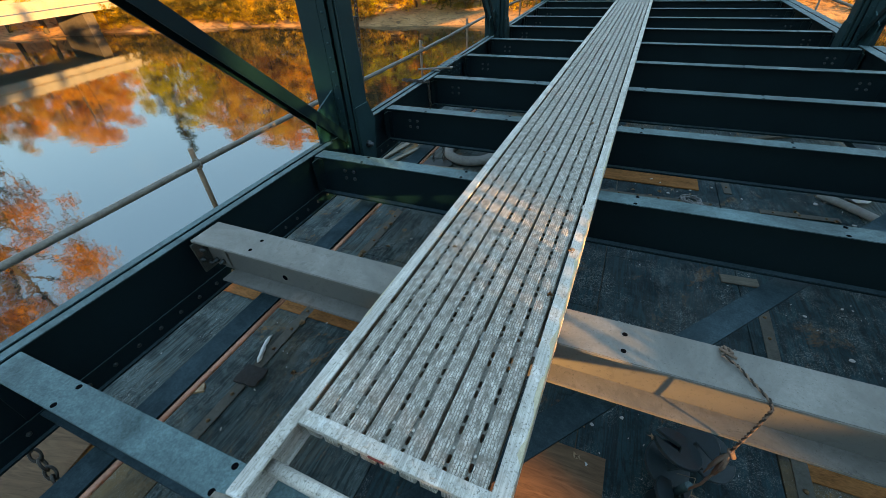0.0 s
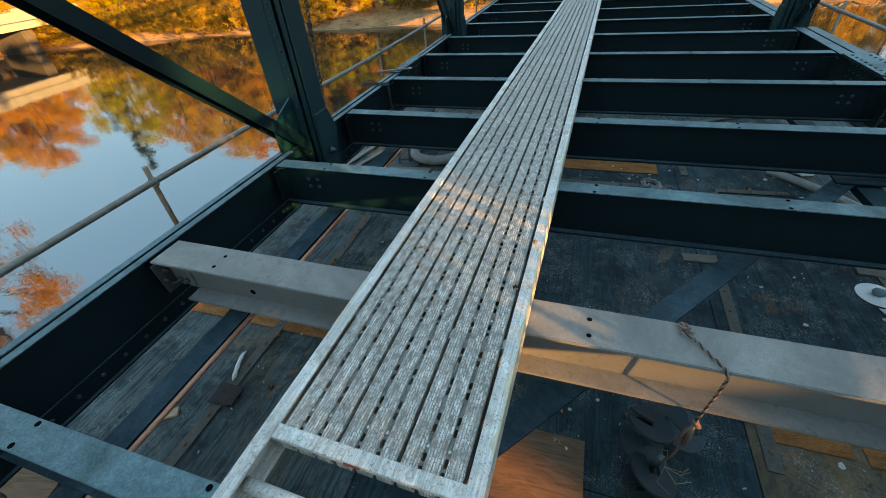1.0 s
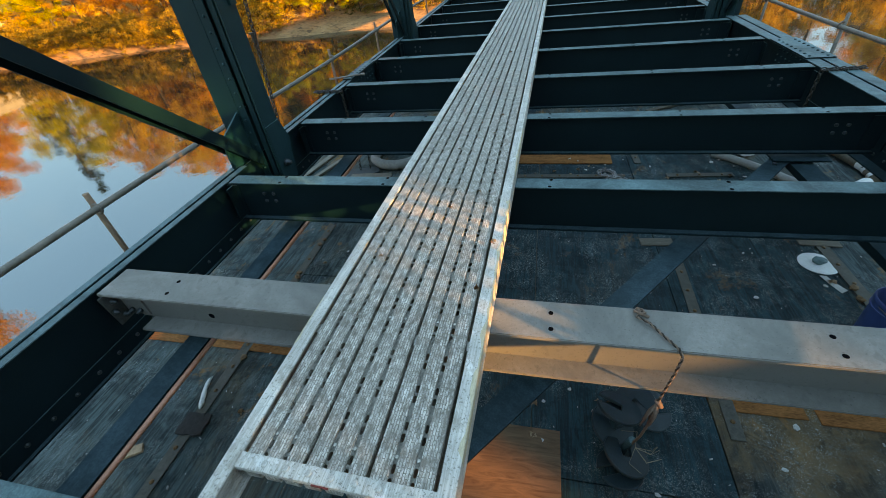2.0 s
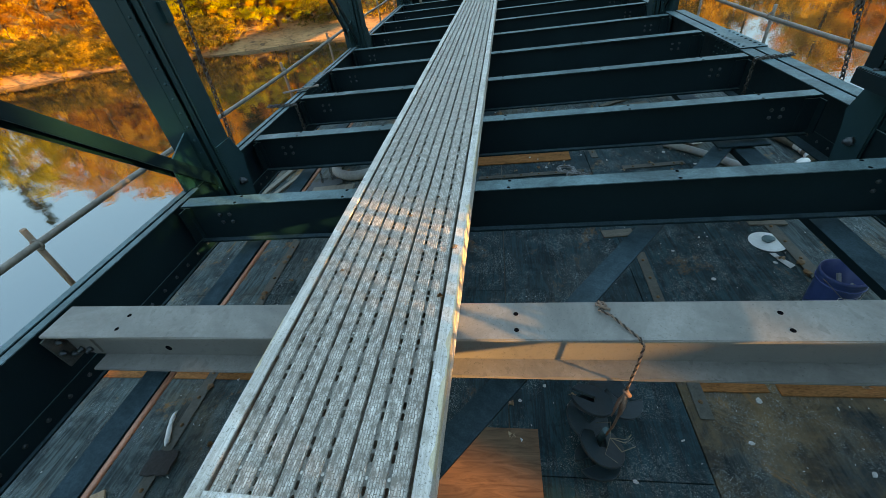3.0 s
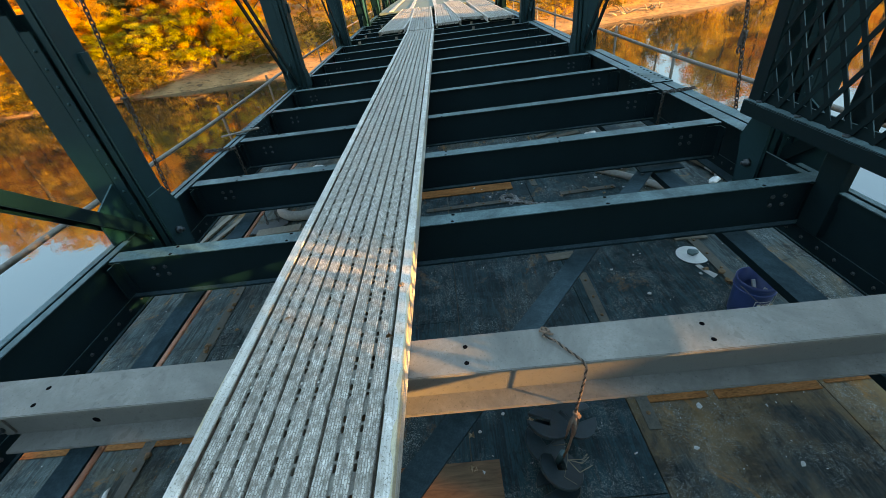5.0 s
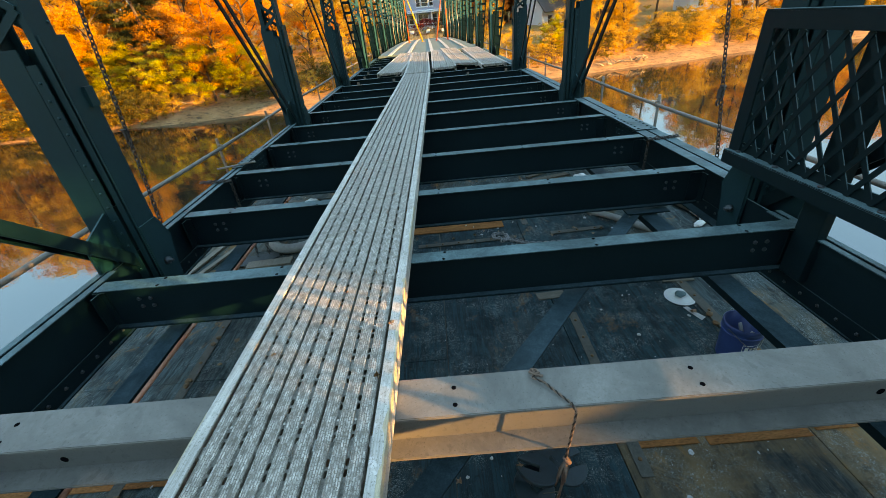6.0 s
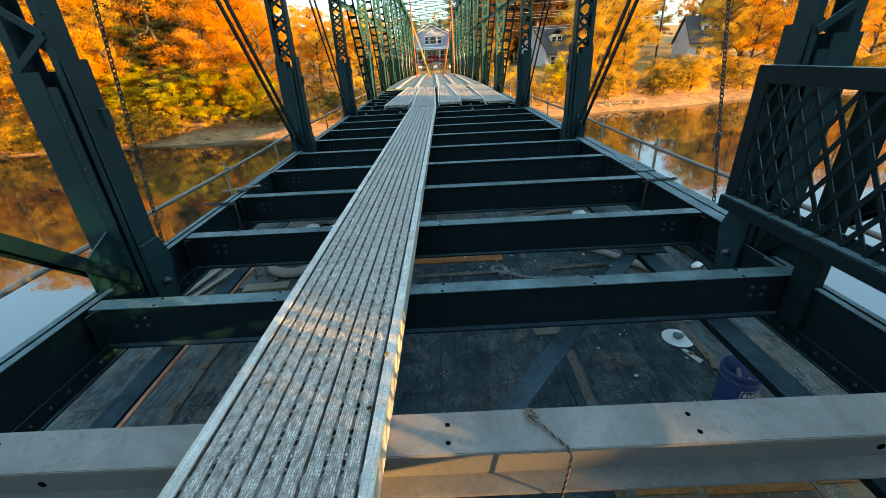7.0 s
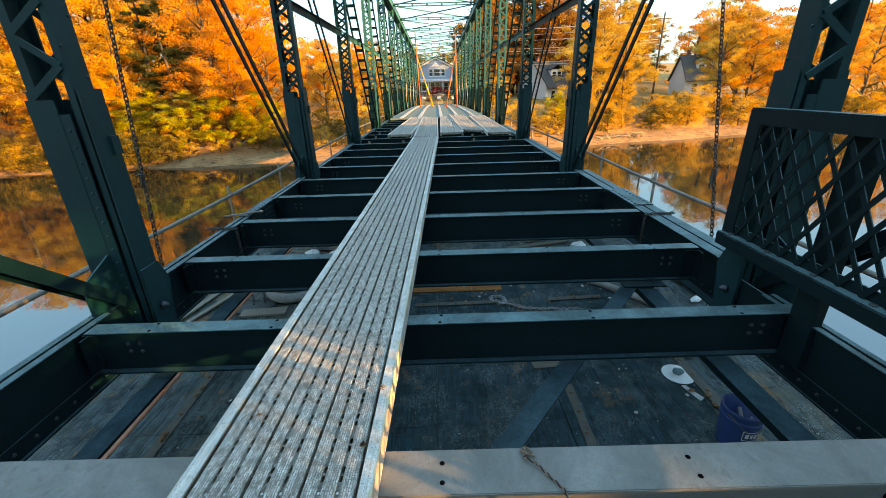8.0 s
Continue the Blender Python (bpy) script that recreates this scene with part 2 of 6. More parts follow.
def plywood(name, tones, worn_amount, rust_amount, worn_color, lo=0.53, pale=0.25, wide=0.1):
    """Weathered form-ply: dark teal film worn to brown, with mottling, figure, dusty specks and rust."""
    n = Nodes(name, 0.8)
    v = n.coords(world_space=True)
    info = n.t.nodes.new("ShaderNodeObjectInfo")
    tone = n.mix(info.outputs["Random"], *tones)
    grain = n.noise(n.coords((9, 0.7, 1), True), 3.0, 8, 0.7, 1.6)
    c = n.mix(n.ramp(grain, ((0.42, (0, 0, 0)), (0.58, (0.8, 0.8, 0.8)))), tone, (0.012, 0.018, 0.02))
    grey = n.ramp(n.noise(n.coords((1.3, 0.5, 1), True), 1.9, 7, 0.7, 0.8), ((0.47, (0, 0, 0)), (0.6, (1, 1, 1))))
    c = n.mix(n.math("MULTIPLY", grey, pale), c, (0.06, 0.09, 0.09))
    worn = n.ramp(n.noise(n.coords((1, 0.55, 1), True), 1.15, 8, 0.72, 0.6), ((lo, (0, 0, 0)), (lo + wide, (1, 1, 1))))
    c = n.mix(n.math("MULTIPLY", worn, worn_amount), c, worn_color)
    dark = n.ramp(n.noise(v, 4.5, 8, 0.75, 0.4), ((0.5, (0, 0, 0)), (0.58, (1, 1, 1))))
    c = n.mix(n.math("MULTIPLY", dark, 0.5), c, (0.006, 0.012, 0.014))
    rust = n.ramp(n.noise(n.coords((1.2, 0.7, 1), True), 2.1, 8, 0.75, 0.5), ((0.58, (0, 0, 0)), (0.66, (1, 1, 1))))
    c = n.mix(n.math("MULTIPLY", rust, rust_amount), c, (0.34, 0.12, 0.03))
    streaks = n.noise(n.coords((22, 0.8, 1), True), 3.0, 7, 0.75, 0.8)
    c = n.mix(n.ramp(streaks, ((0.55, (0, 0, 0)), (0.75, (pale, pale, pale)))), c, (0.13, 0.13, 0.115))
    patch = n.ramp(n.noise(v, 2.6, 5, 0.7), ((0.46, (0.03, 0.03, 0.03)), (0.62, (1, 1, 1))))
    speck = n.ramp(n.noise(v, 48, 6, 0.85), ((0.53, (0, 0, 0)), (0.6, (1, 1, 1))))
    c = n.mix(n.math("MULTIPLY", n.math("MULTIPLY", speck, patch), 0.5), c, (0.17, 0.22, 0.22))
    fine = n.ramp(n.noise(v, 150, 4, 0.8), ((0.575, (0, 0, 0)), (0.61, (1, 1, 1))))
    c = n.mix(n.math("MULTIPLY", n.math("MULTIPLY", fine, patch), 0.65), c, (0.42, 0.45, 0.42))
    n.color(c)
    n.bump(n.mix(0.5, grain, speck), 0.5, 0.005)
    n.b.inputs["Specular IOR Level"].default_value = 0.08
    return n.m


PLY = plywood("teal_form_ply", ((0.004, 0.042, 0.051), (0.009, 0.06, 0.068)), 0.2, 0.35, (0.07, 0.06, 0.05), pale=0.13)
GREYPLY = plywood("grey_weathered_ply", ((0.038, 0.085, 0.088), (0.065, 0.104, 0.1)), 0.6, 0.7, (0.2, 0.125, 0.07), 0.5, 0.3, 0.2)
# Brown-stained sheets; part of their orange is sunlight put into the colour.
RUSTY_SUN_PLY = plywood("brown_sunlit_stain_ply", ((0.022, 0.036, 0.036), (0.04, 0.045, 0.04)), 0.85, 0.75, (0.25, 0.13, 0.06), 0.4, 0.4, 0.26)


def fresh_ply():
    n = Nodes("bare_plywood", 0.8)
    g = n.noise(n.coords((1.2, 8, 1)), 3.0, 6, 0.6, 1.5)
    c = n.ramp(g, ((0.3, (0.1, 0.05, 0.032)), (0.7, (0.22, 0.11, 0.065))))
    n.color(c)
    n.bump(g, 0.2, 0.003)
    n.b.inputs["Specular IOR Level"].default_value = 0.1
    return n.m


FRESHPLY = fresh_ply()


def water_material():
    n = Nodes("river_water", 0.03, 0.0, (0.012, 0.016, 0.012))
    # Reflection is strengthened and tinted blue, standing in for a bluer sky.
    n.b.inputs["IOR"].default_value = 2.4
    n.b.inputs["Specular Tint"].default_value = (0.72, 0.93, 1.0, 1)
    v = n.coords((1, 1, 1), True)
    rip = n.mix(0.45, n.noise(v, 0.5, 3, 0.5), n.noise(v, 3.0, 2, 0.5))
    n.bump(rip, 0.025, 0.2)
    return n.m


WATER = water_material()


def ground_material():
    n = Nodes("river_bank_soil", 0.95)
    v = n.coords((1, 1, 1), True)
    sep = n.t.nodes.new("ShaderNodeSeparateXYZ")
    n.link(v, sep.inputs[0])
    sand = n.ramp(n.noise(v, 0.6, 8, 0.65), ((0.3, (0.2, 0.095, 0.04)), (0.7, (0.46, 0.23, 0.105))))
    bits = n.ramp(n.noise(v, 5.0, 8, 0.8), ((0.5, (0, 0, 0)), (0.6, (0.6, 0.6, 0.6))))
    sand = n.mix(bits, sand, (0.5, 0.24, 0.08))
    roots = n.ramp(n.noise(n.coords((1, 3, 1), True), 1.2, 7, 0.75, 1.0), ((0.52, (0, 0, 0)), (0.6, (0.8, 0.8, 0.8))))
    sand = n.mix(roots, sand, (0.04, 0.022, 0.012))
    litter = n.ramp(n.noise(v, 2.2, 8, 0.7), ((0.3, (0.11, 0.06, 0.02)), (0.5, (0.34, 0.17, 0.04)), (0.7, (0.5, 0.27, 0.06))))
    lift = n.math("ADD", sep.outputs["Z"], n.noise(v, 0.4, 4))
    hi = n.ramp(n.math("MULTIPLY_ADD", lift, 0.5), ((0.35, (0, 0, 0)), (0.6, (1, 1, 1))))
    hi.node.inputs[0].links[0].from_node.inputs[2].default_value = 1.9
    n.color(n.mix(hi, sand, litter))
    n.bump(n.noise(v, 3.0, 8, 0.7), 0.7, 0.15)
    return n.m


GROUND = ground_material()


def leaf_material(name, stops):
    """Foliage whose hue wanders from leaf to leaf and from tree to tree, and lets light through."""
    n = Nodes(name, 0.65)
    g = n.t.nodes.new("ShaderNodeNewGeometry")
    info = n.t.nodes.new("ShaderNodeObjectInfo")
    v = n.coords()
    f = n.math("MULTIPLY_ADD", g.outputs["Random Per Island"], 0.26)
    f.node.inputs[2].default_value = -0.13
    f = n.math("ADD", f, n.noise(v, 0.35, 3))
    f = n.math("ADD", f, n.math("MULTIPLY_ADD", info.outputs["Random"], 0.3))
    f.node.inputs[1].links[0].from_node.inputs[2].default_value = -0.15
    c = n.ramp(f, stops)
    n.color(c)
    tr = n.t.nodes.new("ShaderNodeBsdfTranslucent")
    n.link(c, tr.inputs["Color"])
    mx = n.t.nodes.new("ShaderNodeMixShader")
    mx.inputs[0].default_value = 0.5
    n.link(n.b.outputs[0], mx.inputs[1])
    n.link(tr.outputs[0], mx.inputs[2])
    n.link(mx.outputs[0], n.t.nodes["Material Output"].inputs["Surface"])
    n.b.inputs["Specular IOR Level"].default_value = 0.2
    return n.m


L_ORANGE = leaf_material("orange_foliage", ((0.2, (0.46, 0.15, 0.02)), (0.5, (0.72, 0.29, 0.04)), (0.8, (0.8, 0.45, 0.09))))
L_GOLD = leaf_material("golden_foliage", ((0.2, (0.36, 0.17, 0.03)), (0.5, (0.6, 0.34, 0.05)), (0.8, (0.72, 0.48, 0.11))))
L_LIME = leaf_material("yellow_green_foliage", ((0.2, (0.16, 0.15, 0.014)), (0.5, (0.46, 0.4, 0.035)), (0.8, (0.7, 0.56, 0.07))))
L_RUST = leaf_material("rust_foliage", ((0.25, (0.1, 0.04, 0.012)), (0.5, (0.26, 0.1, 0.02)), (0.75, (0.46, 0.21, 0.045))))
L_PINE = leaf_material("pine_needles", ((0.25, (0.02, 0.028, 0.012)), (0.5, (0.05, 0.06, 0.02)), (0.75, (0.1, 0.1, 0.03))))
L_SHRUB = leaf_material("shrub_foliage", ((0.25, (0.06, 0.055, 0.012)), (0.5, (0.2, 0.14, 0.025)), (0.75, (0.5, 0.28, 0.05))))
L_RED = leaf_material("dark_red_shrub", ((0.25, (0.1, 0.012, 0.01)), (0.5, (0.2, 0.02, 0.018)), (0.75, (0.3, 0.04, 0.03))))


# ---- mesh helpers ----
def box(bm, x0, x1, y0, y1, z0, z1, bevel=0.0):
    v = [bm.verts.new(p) for p in ((x0, y0, z0), (x1, y0, z0), (x1, y1, z0), (x0, y1, z0), (x0, y0, z1), (x1, y0, z1), (x1, y1, z1), (x0, y1, z1))]
    f = [bm.faces.new([v[i] for i in q]) for q in ((3, 2, 1, 0), (4, 5, 6, 7), (0, 1, 5, 4), (1, 2, 6, 5), (2, 3, 7, 6), (3, 0, 4, 7))]
    if bevel:
        bmesh.ops.bevel(bm, geom=list({e for q in f for e in q.edges}), offset=bevel, segments=2, affect="EDGES")
    return bm


def bar(bm, p, q, w, h, side=(1, 0, 0), bevel=0.0):
    """A rectangular bar from p to q: w along side, h across."""
    p, q = Vector(p), Vector(q)
    d = (q - p).normalized()
    s = Vector(side)
    s = (s - d * s.dot(d)).normalized()
    u = d.cross(s)
    v = [bm.verts.new(e + s * a * w / 2 + u * b * h / 2) for e in (p, q) for a, b in ((-1, -1), (1, -1), (1, 1), (-1, 1))]
    f = [bm.faces.new([v[i] for i in k]) for k in ((3, 2, 1, 0), (4, 5, 6, 7), (0, 1, 5, 4), (1, 2, 6, 5), (2, 3, 7, 6), (3, 0, 4, 7))]
    if bevel:
        bmesh.ops.bevel(bm, geom=list({e for k in f for e in k.edges}), offset=bevel, segments=2, affect="EDGES")
    return bm


def tube(bm, points, radii, n=8, caps=True):
    """A round tube along points."""
    pts = [Vector(p) for p in points]
    if not isinstance(radii, (list, tuple)):
        radii = [radii] * len(pts)
    rings, ref = [], None
    for i, p in enumerate(pts):
        d = (pts[min(i + 1, len(pts) - 1)] - pts[max(i - 1, 0)]).normalized()
        if ref is None:
            ref = d.orthogonal().normalized()
        ref = (ref - d * ref.dot(d)).normalized()
        o = d.cross(ref)
        rings.append([bm.verts.new(p + (ref * math.cos(a) + o * math.sin(a)) * radii[i]) for a in (2 * math.pi * k / n for k in range(n))])
    for a, b in zip(rings, rings[1:]):
        for k in range(n):
            bm.faces.new((a[k], a[(k + 1) % n], b[(k + 1) % n], b[k])).smooth = True
    if caps:
        bm.faces.new(rings[0][::-1])
        bm.faces.new(rings[-1])
    return bm


def lathe(bm, profile, n=24, centre=(0, 0, 0)):
    """A turned solid: profile of (radius, height)."""
    c = Vector(centre)
    rings = [[bm.verts.new(c + Vector((r * math.cos(a), r * math.sin(a), z))) for a in (2 * math.pi * k / n for k in range(n))] for r, z in profile]
    for a, b in zip(rings, rings[1:]):
        for k in range(n):
            bm.faces.new((a[k], a[(k + 1) % n], b[(k + 1) % n], b[k])).smooth = True
    bm.faces.new(rings[0][::-1])
    bm.faces.new(rings[-1])
    return bm


def plate(bm, outline, axis, a, b):
    """A flat plate: outline in the plane across axis ('x': (y, z); 'y': (x, z); 'z': (x, y)), from a to b along it."""
    def at(p, d):
        return {"x": (d, p[0], p[1]), "y": (p[0], d, p[1]), "z": (p[0], p[1], d)}[axis]
    lo = [bm.verts.new(at(p, a)) for p in outline]
    hi = [bm.verts.new(at(p, b)) for p in outline]
    bm.faces.new(lo[::-1])
    bm.faces.new(hi)
    k = len(outline)
    for i in range(k):
        bm.faces.new((lo[i], lo[(i + 1) % k], hi[(i + 1) % k], hi[i]))
    bmesh.ops.recalc_face_normals(bm, faces=bm.faces)
    return bm


def torus(bm, centre, major, minor, n=24, k=8, normal="z", squash=1.0):
    c = Vector(centre)
    rings = []
    for i in range(n):
        a = 2 * math.pi * i / n
        d = Vector((math.cos(a), math.sin(a) * squash, 0))
        ring = []
        for j in range(k):
            b = 2 * math.pi * j / k
            p = d * (major + minor * math.cos(b)) + Vector((0, 0, minor * math.sin(b)))
            if normal == "y":
                p = Vector((p.x, p.z, p.y))
            elif normal == "x":
                p = Vector((p.z, p.x, p.y))
            ring.append(bm.verts.new(c + p))
        rings.append(ring)
    for i in range(n):
        for j in range(k):
            bm.faces.new((rings[i][j], rings[(i + 1) % n][j], rings[(i + 1) % n][(j + 1) % k], rings[i][(j + 1) % k])).smooth = True
    bmesh.ops.recalc_face_normals(bm, faces=bm.faces)
    return bm


def data(bm, mat, name="mesh"):
    me = bpy.data.meshes.new(name)
    bm.to_mesh(me)
    bm.free()
    me.materials.append(mat)
    return me


def part(name, bm, mat, parent=None, label=""):
    """Links a bmesh, or a mesh that is shared, as one mesh object under a thing or a part."""
    me = bm if isinstance(bm, bpy.types.Mesh) else data(bm, mat, name)
    ob = new(name, me)
    if parent is not None:
        ob.parent = parent
    if label:
        ob["label"] = label
    return ob


def thing(name, label, category, m=None, group="", kind=""):
    ob = new(name)
    ob.empty_display_size = 0.1
    if m is not None:
        ob.matrix_basis = m
    return tagged(ob, label, category, group, kind)


def solid(name, bm, mat, label, category, m=None, group="", kind=""):
    """A thing of one single mesh."""
    ob = new(name, bm if isinstance(bm, bpy.types.Mesh) else data(bm, mat, name))
    if m is not None:
        ob.matrix_basis = m
    return tagged(ob, label, category, group, kind)


def B():
    return bmesh.new()


rng = random.Random(7)

# ---- ground, river, far bank ----
S = 1.3013        # joist spacing
PANEL = 5.205     # truss panel
JOIST0 = 1.239    # front edge of the first joist beyond the primed one
POST0 = 1.93      # y of the first post in view
FLOOR_Z = -1.18   # hung working platform
WATER_Z = -6.0


def dip(y):
    """How far the far half of the bridge is lowered to fit the camera's view."""
    return -1.3 * ((y - 12.8) / 56.5) ** 2 if y > 12.8 else 0.0


def sag(bm):
    for v in bm.verts:
        v.co.z += dip(v.co.y)
    return bm


def curve(xs, ys, x):
    return float(np.interp(x, xs, ys))


def far_shore(x):
    return curve((-160, -75, -60, -45, -32, -19, 0, 20, 33, 43, 80, 200), (14, 28, 36.5, 41.5, 43.2, 44.8, 47.5, 52, 55.5, 58, 64, 82), x)


def near_shore(x):
    return curve((-200, -75, -55, -46, -39, -30, -15, 0, 12, 50, 200), (20, 14, 9, 6, -1, -9, -12, -9, -8, -1.0, 10), x)


def ground_z(x, y):
    d = y - far_shore(x)
    if d > -8:
        z = curve((-8, 0, 1.5, 4.5, 6.0, 10, 30, 60, 220, 1500), (-8, -6.02, -5.55, -5.0, -3.5, -2.6, -1.2, 0.5, 13, 30), d)
    else:
        e = near_shore(x) - y
        z = curve((-6, 0, 6, 14, 40, 1500), (-8, -6.02, -3.5, -0.6, 1.0, 8), e)
    z += 0.25 * noise.noise((x * 0.13, y * 0.13, 0)) + 0.12 * noise.noise((x * 0.6, y * 0.6, 3))
    return z


def build_ground():
    a = np.concatenate([-np.geomspace(1500, 95, 14), np.linspace(-90, 90, 121), np.geomspace(95, 1500, 14)])
    b = np.concatenate([-np.geomspace(1500, 60, 10), np.linspace(-55, 28, 30), np.linspace(30, 75, 76), np.geomspace(77, 1500, 24)])
    verts = [(float(x), float(y), ground_z(float(x), float(y))) for y in b for x in a]
    w = len(a)
    faces = [(j * w + i, j * w + i + 1, (j + 1) * w + i + 1, (j + 1) * w + i) for j in range(len(b) - 1) for i in range(w - 1)]
    me = bpy.data.meshes.new("ground")
    me.from_pydata(verts, [], faces)
    me.polygons.foreach_set("use_smooth", [True] * len(faces))
    me.materials.append(GROUND)
    tagged(new("ground", me), "leaf-strewn river banks with a bare mud beach", "ground", kind="structure")


build_ground()
bm = B()
box(bm, -900, 900, -400, 140, WATER_Z - 0.4, WATER_Z)
solid("water", bm, WATER, "still dark river mirroring blue sky and autumn trees", "river", kind="structure")


# ---- bridge floor ----
def joist(near):
    """A rolled I-beam across the bridge, its front flange edge at y = 0."""
    t = thing("floor_joist", "dark green painted steel I-beam joist spanning between the chords", "joist", group="floor joists")
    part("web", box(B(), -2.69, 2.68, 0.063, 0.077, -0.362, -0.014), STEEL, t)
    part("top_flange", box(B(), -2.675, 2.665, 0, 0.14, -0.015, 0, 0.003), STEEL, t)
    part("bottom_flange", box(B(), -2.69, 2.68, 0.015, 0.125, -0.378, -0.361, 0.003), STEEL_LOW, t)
    for x in (-2.665, 2.665):
        bm = B()
        s = 1 if x > 0 else -1
        box(bm, x - 0.10, x + 0.02, 0.05, 0.062, -0.34, -0.05)
        box(bm, min(x + s * 0.02, x + s * 0.032), max(x + s * 0.02, x + s * 0.032), -0.03, 0.062, -0.34, -0.05)
        part("connection_angle", bm, STEEL, t)
    if near:
        bolt = data(lathe(B(), ((0.016, 0), (0.016, 0.009), (0.009, 0.013), (0.0, 0.0135)), 8), BOLT, "bolt")
        for x in (-2.42, -2.33, 2.33, 2.42):
            for z in (-0.13, -0.2):
                b = part("bolt", bolt, BOLT, t)
                b.matrix_basis = pose(x, 0.0635, z, 90)
        hole = data(lathe(B(), ((0.013, 0), (0.013, 0.001)), 12), BLACK, "bolt_hole")
        for x in (-2.2, -1.3, -0.05, 1.09, 2.2):
            for y in (0.022, 0.118):
                h = part("bolt_hole", hole, BLACK, t)
                h.matrix_basis = pose(x + (0.01 if y > 0.1 else 0), y, 0.0003)
    return t


BOLT = plain("bolt_zinc", (0.035, 0.05, 0.055), 0.5, 0.5, 0.4, 20)
first = joist(True)
first.matrix_basis = pose(0, JOIST0, 0)
for k in (-1, 2, 3, 4, 5, 6, 7, 8):
    y = JOIST0 + (k - 1) * S if k > 0 else -1.17
    copy_thing(first, pose(0, y, 0))
plain_joist = joist(False)
plain_joist.matrix_basis = pose(0, JOIST0 + 8 * S, 0)
for k in (-3, -2, *range(10, 52)):
    copy_thing(plain_joist, pose(0, JOIST0 + (k - 1) * S + (0.15 if k < 0 else 0), dip(k * S)))


def primer_beam():
    """The new joist in grey primer, with its end plate bolted on."""
    t = thing("primed_joist", "new wide-flange joist in grey primer with empty bolt holes", "joist")
    y0, y1 = -0.112, 0.122
    part("top_flange", box(B(), -2.66, 2.64, y0, y1, -0.02, 0, 0.004), PRIMER, t)
    part("web", box(B(), -2.60, 2.62, -0.004, 0.012, -0.287, -0.02), PRIMER, t)
    part("bottom_flange", box(B(), -2.52, 2.62, y0, y1, -0.305, -0.287, 0.004), PRIMER, t)
    # connection plates against the chords
    bolt = data(lathe(B(), ((0.019, 0), (0.019, 0.013), (0.011, 0.015), (0.011, 0.034), (0, 0.035)), 8), BOLT, "bolt")
    for s in (-1, 1):
        bm = plate(B(), ((-0.115, -0.05), (0.04, -0.04), (0.04, -0.28), (-0.1, -0.285)), "x", min(s * 2.69, s * 2.676), max(s * 2.69, s * 2.676))
        box(bm, min(s * 2.69, s * 2.758), max(s * 2.69, s * 2.758), -0.07, 0.03, -0.25, -0.08)
        e = part("end_plate", bm, STRAP_DARK, t, "dark scuffed connection plate")
        for y, z in ((-0.06, -0.115), (-0.045, -0.235), (-0.085, -0.18)):
            b = part("bolt", bolt, BOLT, e)
            b.matrix_basis = pose(s * 2.676, y, z, 0, -90 * s)
        part("end_clip", box(B(), min(s * 2.52, s * 2.676), max(s * 2.52, s * 2.676), -0.016, -0.0045, -0.26, -0.04), PRIMER, t)
        for i in range(2):
            b = part("bolt", bolt, BOLT, t)
            b.matrix_basis = pose(s * (2.57 + 0.06 * i), -0.016, -0.22, 90)
    hole = data(lathe(B(), ((0.012, 0), (0.012, 0.001)), 12), BLACK, "bolt_hole")
    for x in (-2.2, -1.2, -0.05, 1.09, 2.2):
        for y in (-0.054, 0.045):
            h = part("bolt_hole", hole, BLACK, t)
            h.matrix_basis = pose(x, y, 0.0003)
    big = data(lathe(B(), ((0.02, 0), (0.02, 0.001)), 14), BLACK, "web_hole")
    for x in (-2.05, 2.05):
        h = part("web_hole", big, BLACK, t)
        h.matrix_basis = pose(x, -0.0045, -0.225, 90)
    t.matrix_basis = pose(0, 0.012, 0, 0, 0, -0.35)


primer_beam()


